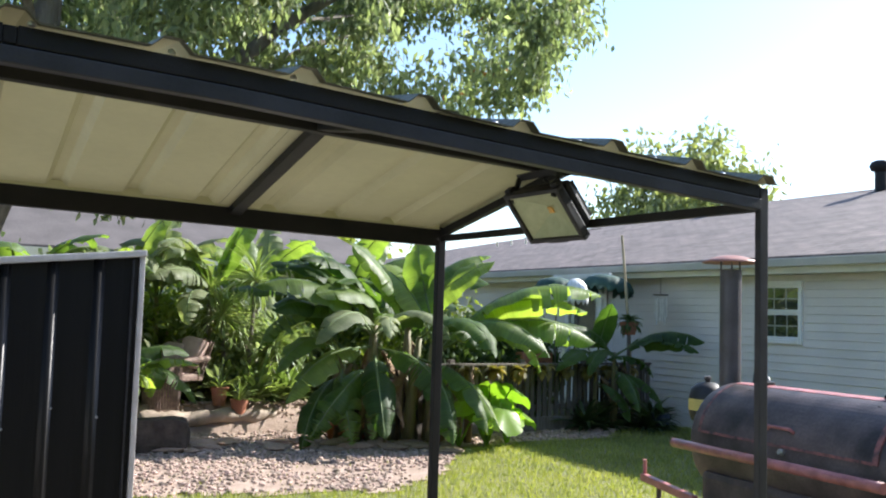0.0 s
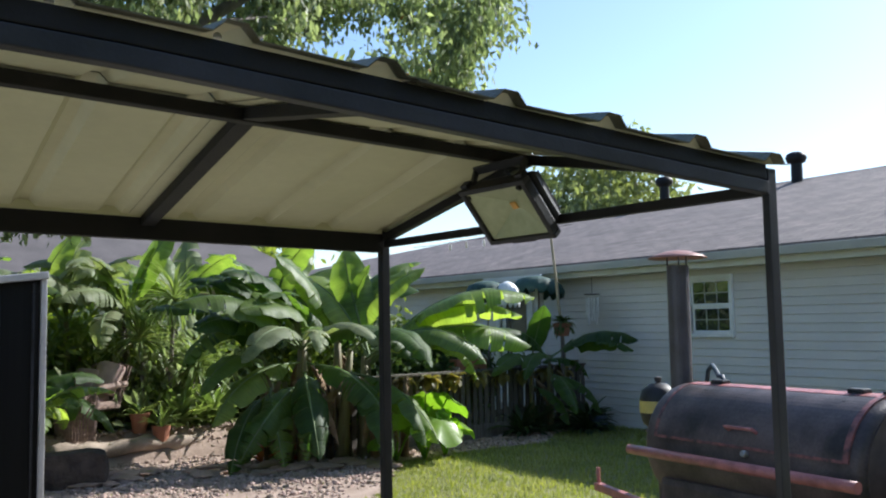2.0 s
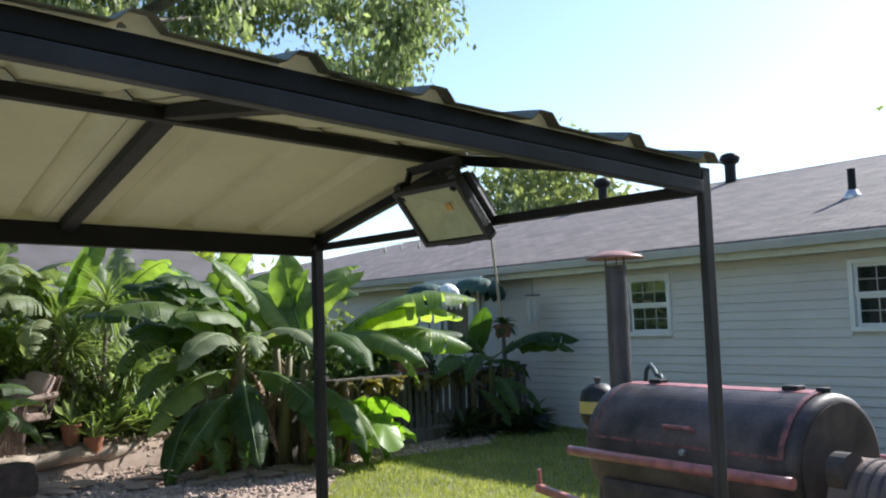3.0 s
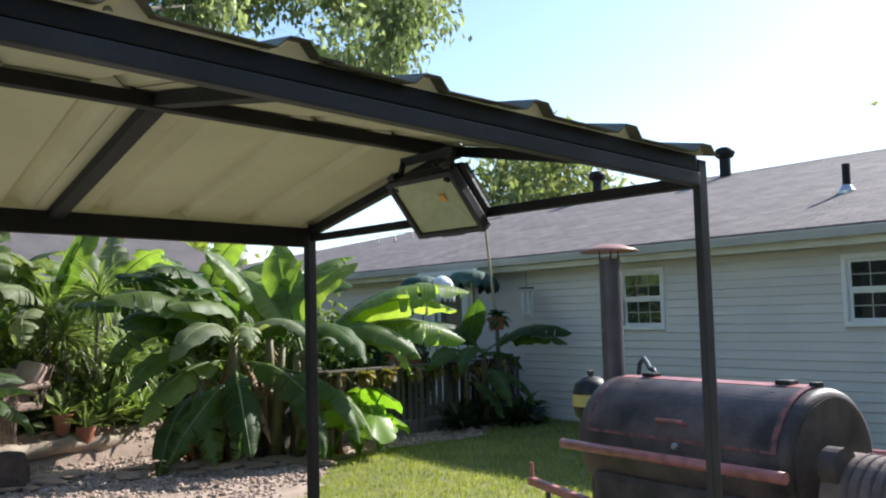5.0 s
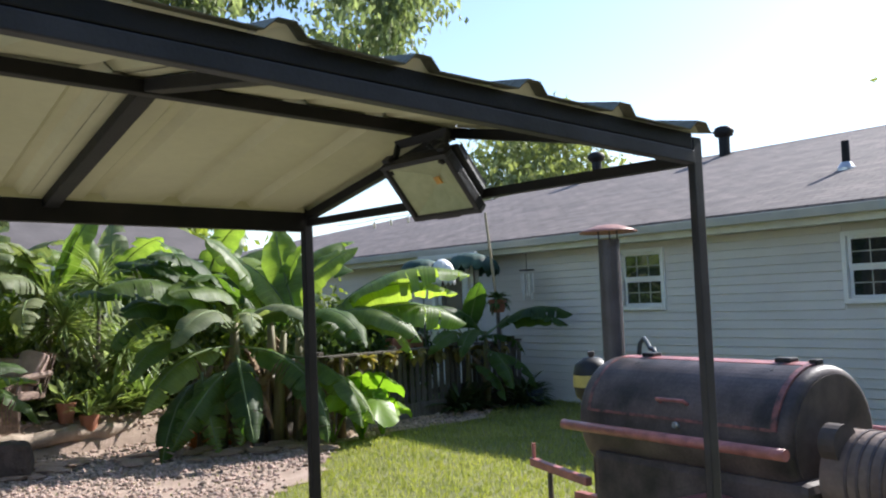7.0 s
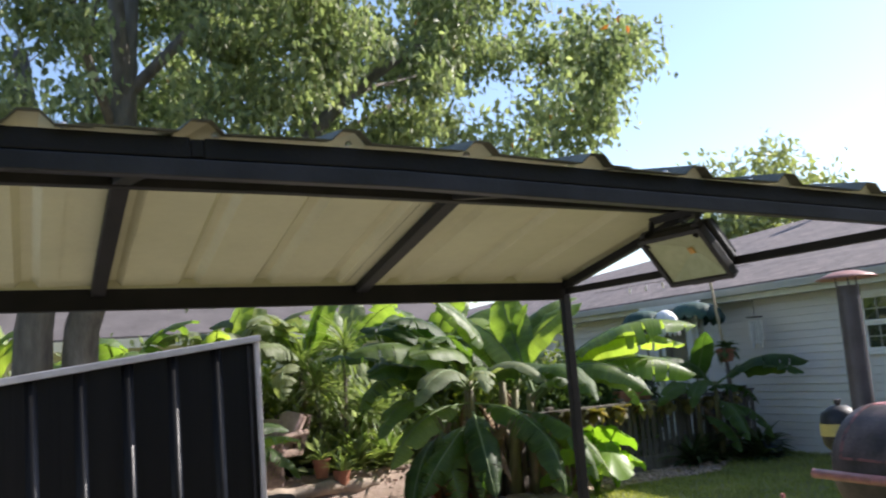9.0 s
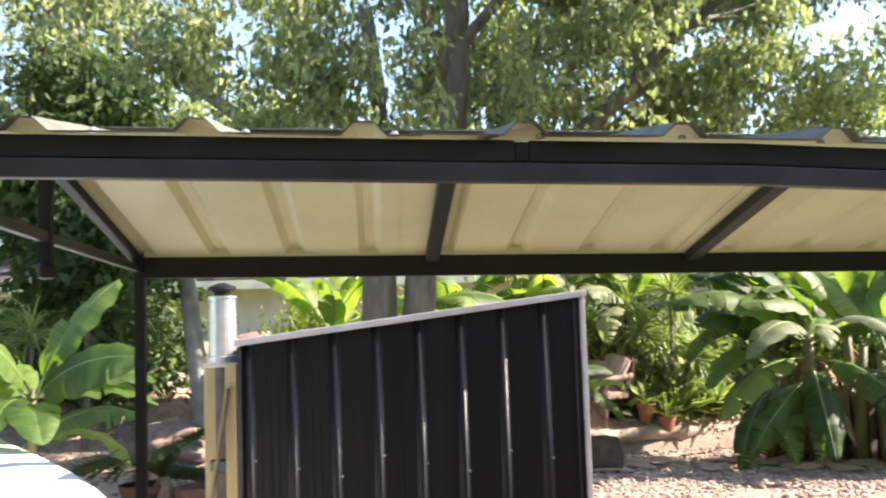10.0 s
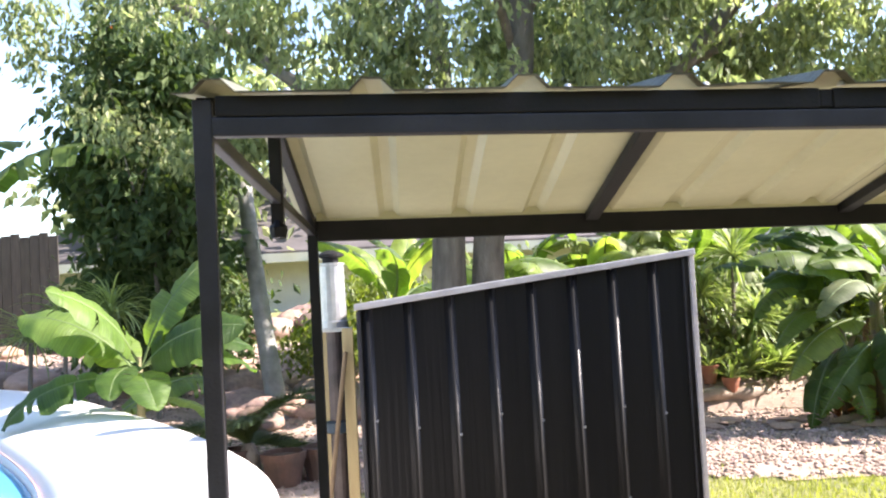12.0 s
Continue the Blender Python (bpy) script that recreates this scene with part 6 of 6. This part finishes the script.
for path, rad in (([(-0.1, 0.05, 2.8), (0.9, -0.45, 3.15), (1.6, -0.75, 3.7), (2.1, -0.9, 4.15), (2.6, -0.95, 4.7), (3.25, -1.0, 5.2), (4.3, -1.1, 5.8)], [0.12, 0.12, 0.11, 0.09, 0.075, 0.06, 0.03]),
                  ([(1.95, -0.85, 4.0), (2.5, -0.9, 4.25), (3.05, -0.85, 4.62), (3.5, -0.7, 4.85), (3.9, -0.6, 5.2)], [0.06, 0.05, 0.04, 0.03, 0.015]),
                  ([(-0.3, 0.05, 2.9), (-1.0, 0.05, 3.3), (-2.1, 0.1, 4.2), (-3.3, 0.1, 5.1), (-4.6, 0.1, 5.7)], [0.1, 0.09, 0.075, 0.06, 0.03])):
    part("branch", tube(bmesh.new(), path, rad, 10), BARK, tree, smooth=True)
    tips += [(Vector(q), Vector((0, 0, 1))) for q in path[3:]]
bm = bmesh.new()
for p, d, L, r in (((0.35, -0.3, 4.5), (0.1, -0.1, 1), 3.2, 0.11), ((-0.3, 0.1, 3.6), (-0.6, 0.5, 0.6), 3.4, 0.07), ((0.2, 0.1, 4.2), (0.4, 0.7, 0.6), 3.2, 0.06), ((0.3, -0.2, 4.4), (-0.2, -0.8, 0.75), 2.4, 0.06), ((0.4, -0.3, 4.8), (0.7, -0.5, 0.8), 3.2, 0.07), ((2.6, -0.95, 4.7), (0.8, 0.3, 0.5), 1.8, 0.03)):
    limb(bm, Vector(p), Vector(d).normalized(), L, r, 2, rt, tips, 0.02)
    part("branch", bm, BARK, tree, smooth=True)
    bm = bmesh.new()
bm.free()


def in_crown(p):
    """A broad flat crown, ragged below, open with gaps."""
    q = Vector(((p.x - 0.6) / 6.6, (p.y + 0.1) / 2.5, (p.z - 5.0) / 2.1))
    if q.length > 1 + 0.4 * noise.noise(p * 0.45):
        return False
    low = 2.8 + 0.26 * max(0, -p.x - 1.6) + 0.3 * max(0, p.x - 1.6) + 0.5 * max(0, p.x - 5.4) + 0.5 * noise.noise(p * 0.9)
    if p.x > 1.5 and p.y > 0.9:
        return False
    if p.z < low or (abs(p.x - 0.4) < 0.4 and p.y < 0.1 and p.z < 5.3):
        return False
    # camera-side leaves are left out along the sight line to the great limb
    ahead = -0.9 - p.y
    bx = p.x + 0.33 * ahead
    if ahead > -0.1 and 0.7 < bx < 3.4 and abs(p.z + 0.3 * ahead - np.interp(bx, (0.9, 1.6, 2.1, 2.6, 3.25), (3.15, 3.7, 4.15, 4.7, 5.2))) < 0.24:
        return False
    if p.x < 0.5 and p.z < 4.6 and noise.noise(p * 0.55 + Vector((0, 3, 11))) < -0.15:
        return False
    return noise.noise(p * 0.7) > (-0.08 if p.x > 0.8 else 0.02) and noise.noise(p * 1.5 + Vector((7, 0, 0))) > (-0.06 if p.z < 5.1 or p.x > 1.0 else 0.08 if p.z < 5.8 else 0.24)


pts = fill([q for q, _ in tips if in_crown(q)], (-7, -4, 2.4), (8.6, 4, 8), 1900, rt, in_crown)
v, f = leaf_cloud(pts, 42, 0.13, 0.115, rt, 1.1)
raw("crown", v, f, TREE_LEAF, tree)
few = [p for p in pts if rt.random() < 0.02]
v, f = leaf_cloud(few, 4, 0.2, 0.11, rt)
raw("turning_leaves", v, f, AUTUMN, tree, "scattered orange autumn leaves")


def round_tree(name, x, y, z, trunk_h, rx1, rz1, n, per, size, mat, label, seed, spread=0.35, gap=-0.05, group=""):
    rg = random.Random(seed)
    t = thing(name, x, y, z, label, "tree", group)
    bm, tp = bmesh.new(), []
    tube(bm, [(0, 0, -0.2), (0.05, 0, trunk_h * 0.5), (0, 0, trunk_h)], [0.05 * rx1, 0.04 * rx1, 0.03 * rx1], 10, False)
    part("trunk", bm, BARK, t)
    for k in range(7):
        a1 = k * 0.9
        bm = bmesh.new()
        limb(bm, Vector((0, 0, trunk_h * 0.9)), Vector((math.cos(a1) * 0.7, math.sin(a1) * 0.7, 0.8)).normalized(), rz1 * 0.9, 0.022 * rx1, 1, rg, tp)
        part("branch", bm, BARK, t)
    c = Vector((0, 0, trunk_h + rz1 * 0.75))

    def inside(p):
        q = Vector((p.x / rx1, p.y / rx1, (p.z - c.z) / rz1))
        return q.length < 1 + 0.45 * noise.noise(p * (2.2 / rx1) + Vector((seed, 0, 0))) and noise.noise(p * (4.0 / rx1) + Vector((0, seed, 0))) > gap
    ps = fill([], (-rx1 * 1.4, -rx1 * 1.4, c.z - rz1 * 1.3), (rx1 * 1.4, rx1 * 1.4, c.z + rz1 * 1.4), n, rg, inside)
    v1, f1 = leaf_cloud(ps, per, spread, size, rg)
    raw("crown", v1, f1, mat, t)
    return t


for k, (bx, by) in enumerate(((-0.61, 11.94), (0.72, 11.97), (1.96, 11.82), (3.39, 13.11), (4.55, 12.49))):
    round_tree("garden_shrub", bx, by, 0.3, 0.25, 1.0, 0.7 + 0.1 * (k % 2), 240, 16, 0.17, FAR_LEAF if k % 2 else TREE_LEAF, "bright leafy shrub behind the banana plants", 110 + k, 0.22, -0.2, "back shrubs")
for k, (bx, by) in enumerate(((5.74, 10.31), (6.34, 10.58), (6.85, 10.95), (5.11, 10.28))):
    round_tree("porch_shrub", bx, by, 0.0, 0.4, 0.6, 0.75, 260, 16, 0.13, DARK_LEAF, "dark leafy shrub behind the picket fence", 130 + k, 0.16, -0.25, "porch shrubs")
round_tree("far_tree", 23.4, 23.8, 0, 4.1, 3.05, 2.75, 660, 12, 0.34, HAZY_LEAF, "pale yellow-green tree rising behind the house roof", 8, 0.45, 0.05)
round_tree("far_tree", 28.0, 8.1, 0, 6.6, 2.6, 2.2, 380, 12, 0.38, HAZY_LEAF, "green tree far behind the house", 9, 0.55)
round_tree("far_tree", 9.34, 35.61, 0, 2.32, 5.6, 2.8, 500, 12, 0.6, FAR_LEAF, "hazy green tree beyond the neighbour's house", 10, 0.8)
round_tree("dark_evergreen", -5.62, 10.3, 0.55, 2.0, 1.0, 1.85, 520, 17, 0.19, DARK_LEAF, "dense dark evergreen tree on the bank", 12, 0.17, -0.02)
round_tree("dark_evergreen", -5.9, 11.9, 0.79, 0.3, 1.2, 0.95, 420, 16, 0.18, DARK_LEAF, "dense dark evergreen shrub tree at the back", 13, 0.25, -0.3)
# Unseen trees added out of view to darken reflections and cut fill light.
for k, (bx, by) in enumerate(((-13.0, -11.0), (-7.5, -12.5), (-2.0, -11.5), (3.5, -12.5), (8.5, -11.0), (-12.0, -5.0), (11.0, -8.0))):
    round_tree("light_block_tree", bx, by, 0, 0.8, 3.4, 3.6, 260, 16, 0.5, TREE_LEAF, "unseen green tree added around the yard to cut fill light", 70 + k, 0.55, -0.35, "hedge trees")
for k, (bx, by) in enumerate(((-17.81, 16.8), (-20.26, 19.2), (-19.03, 9.32), (-6.61, 21.79))):
    round_tree("garden_tree", bx, by, 0, 2.2, 4.0, 3.6, 420, 14, 0.4, TREE_LEAF, "tall green tree at the edge of the garden", 50 + k, 0.5, -0.1, "boundary trees")
round_tree("shrub", -2.75, 12.9, 0.95, 0.1, 0.85, 0.7, 220, 14, 0.13, FAR_LEAF, "yellow-green leafy shrub on the bank", 37, 0.17, -0.2, "garden shrubs")
round_tree("shrub", -3.5, 11.9, 0.72, 0.1, 0.55, 0.5, 130, 14, 0.12, FAR_LEAF, "low yellow-green shrub among the bank rocks", 36, 0.15, -0.2, "garden shrubs")
for k, (bx, by, bz) in enumerate(((-1.15, 13.67, 0.41), (1.16, 12.61, 0.33), (3.7, 13.31, 0.27), (5.28, 11.87, 0))):
    round_tree("shrub", bx, by, bz, 0.3, 1.3, 0.9, 330, 14, 0.16, FAR_LEAF if k % 2 else TREE_LEAF, "leafy green garden shrub", 30 + k, 0.22, -0.2, "garden shrubs")
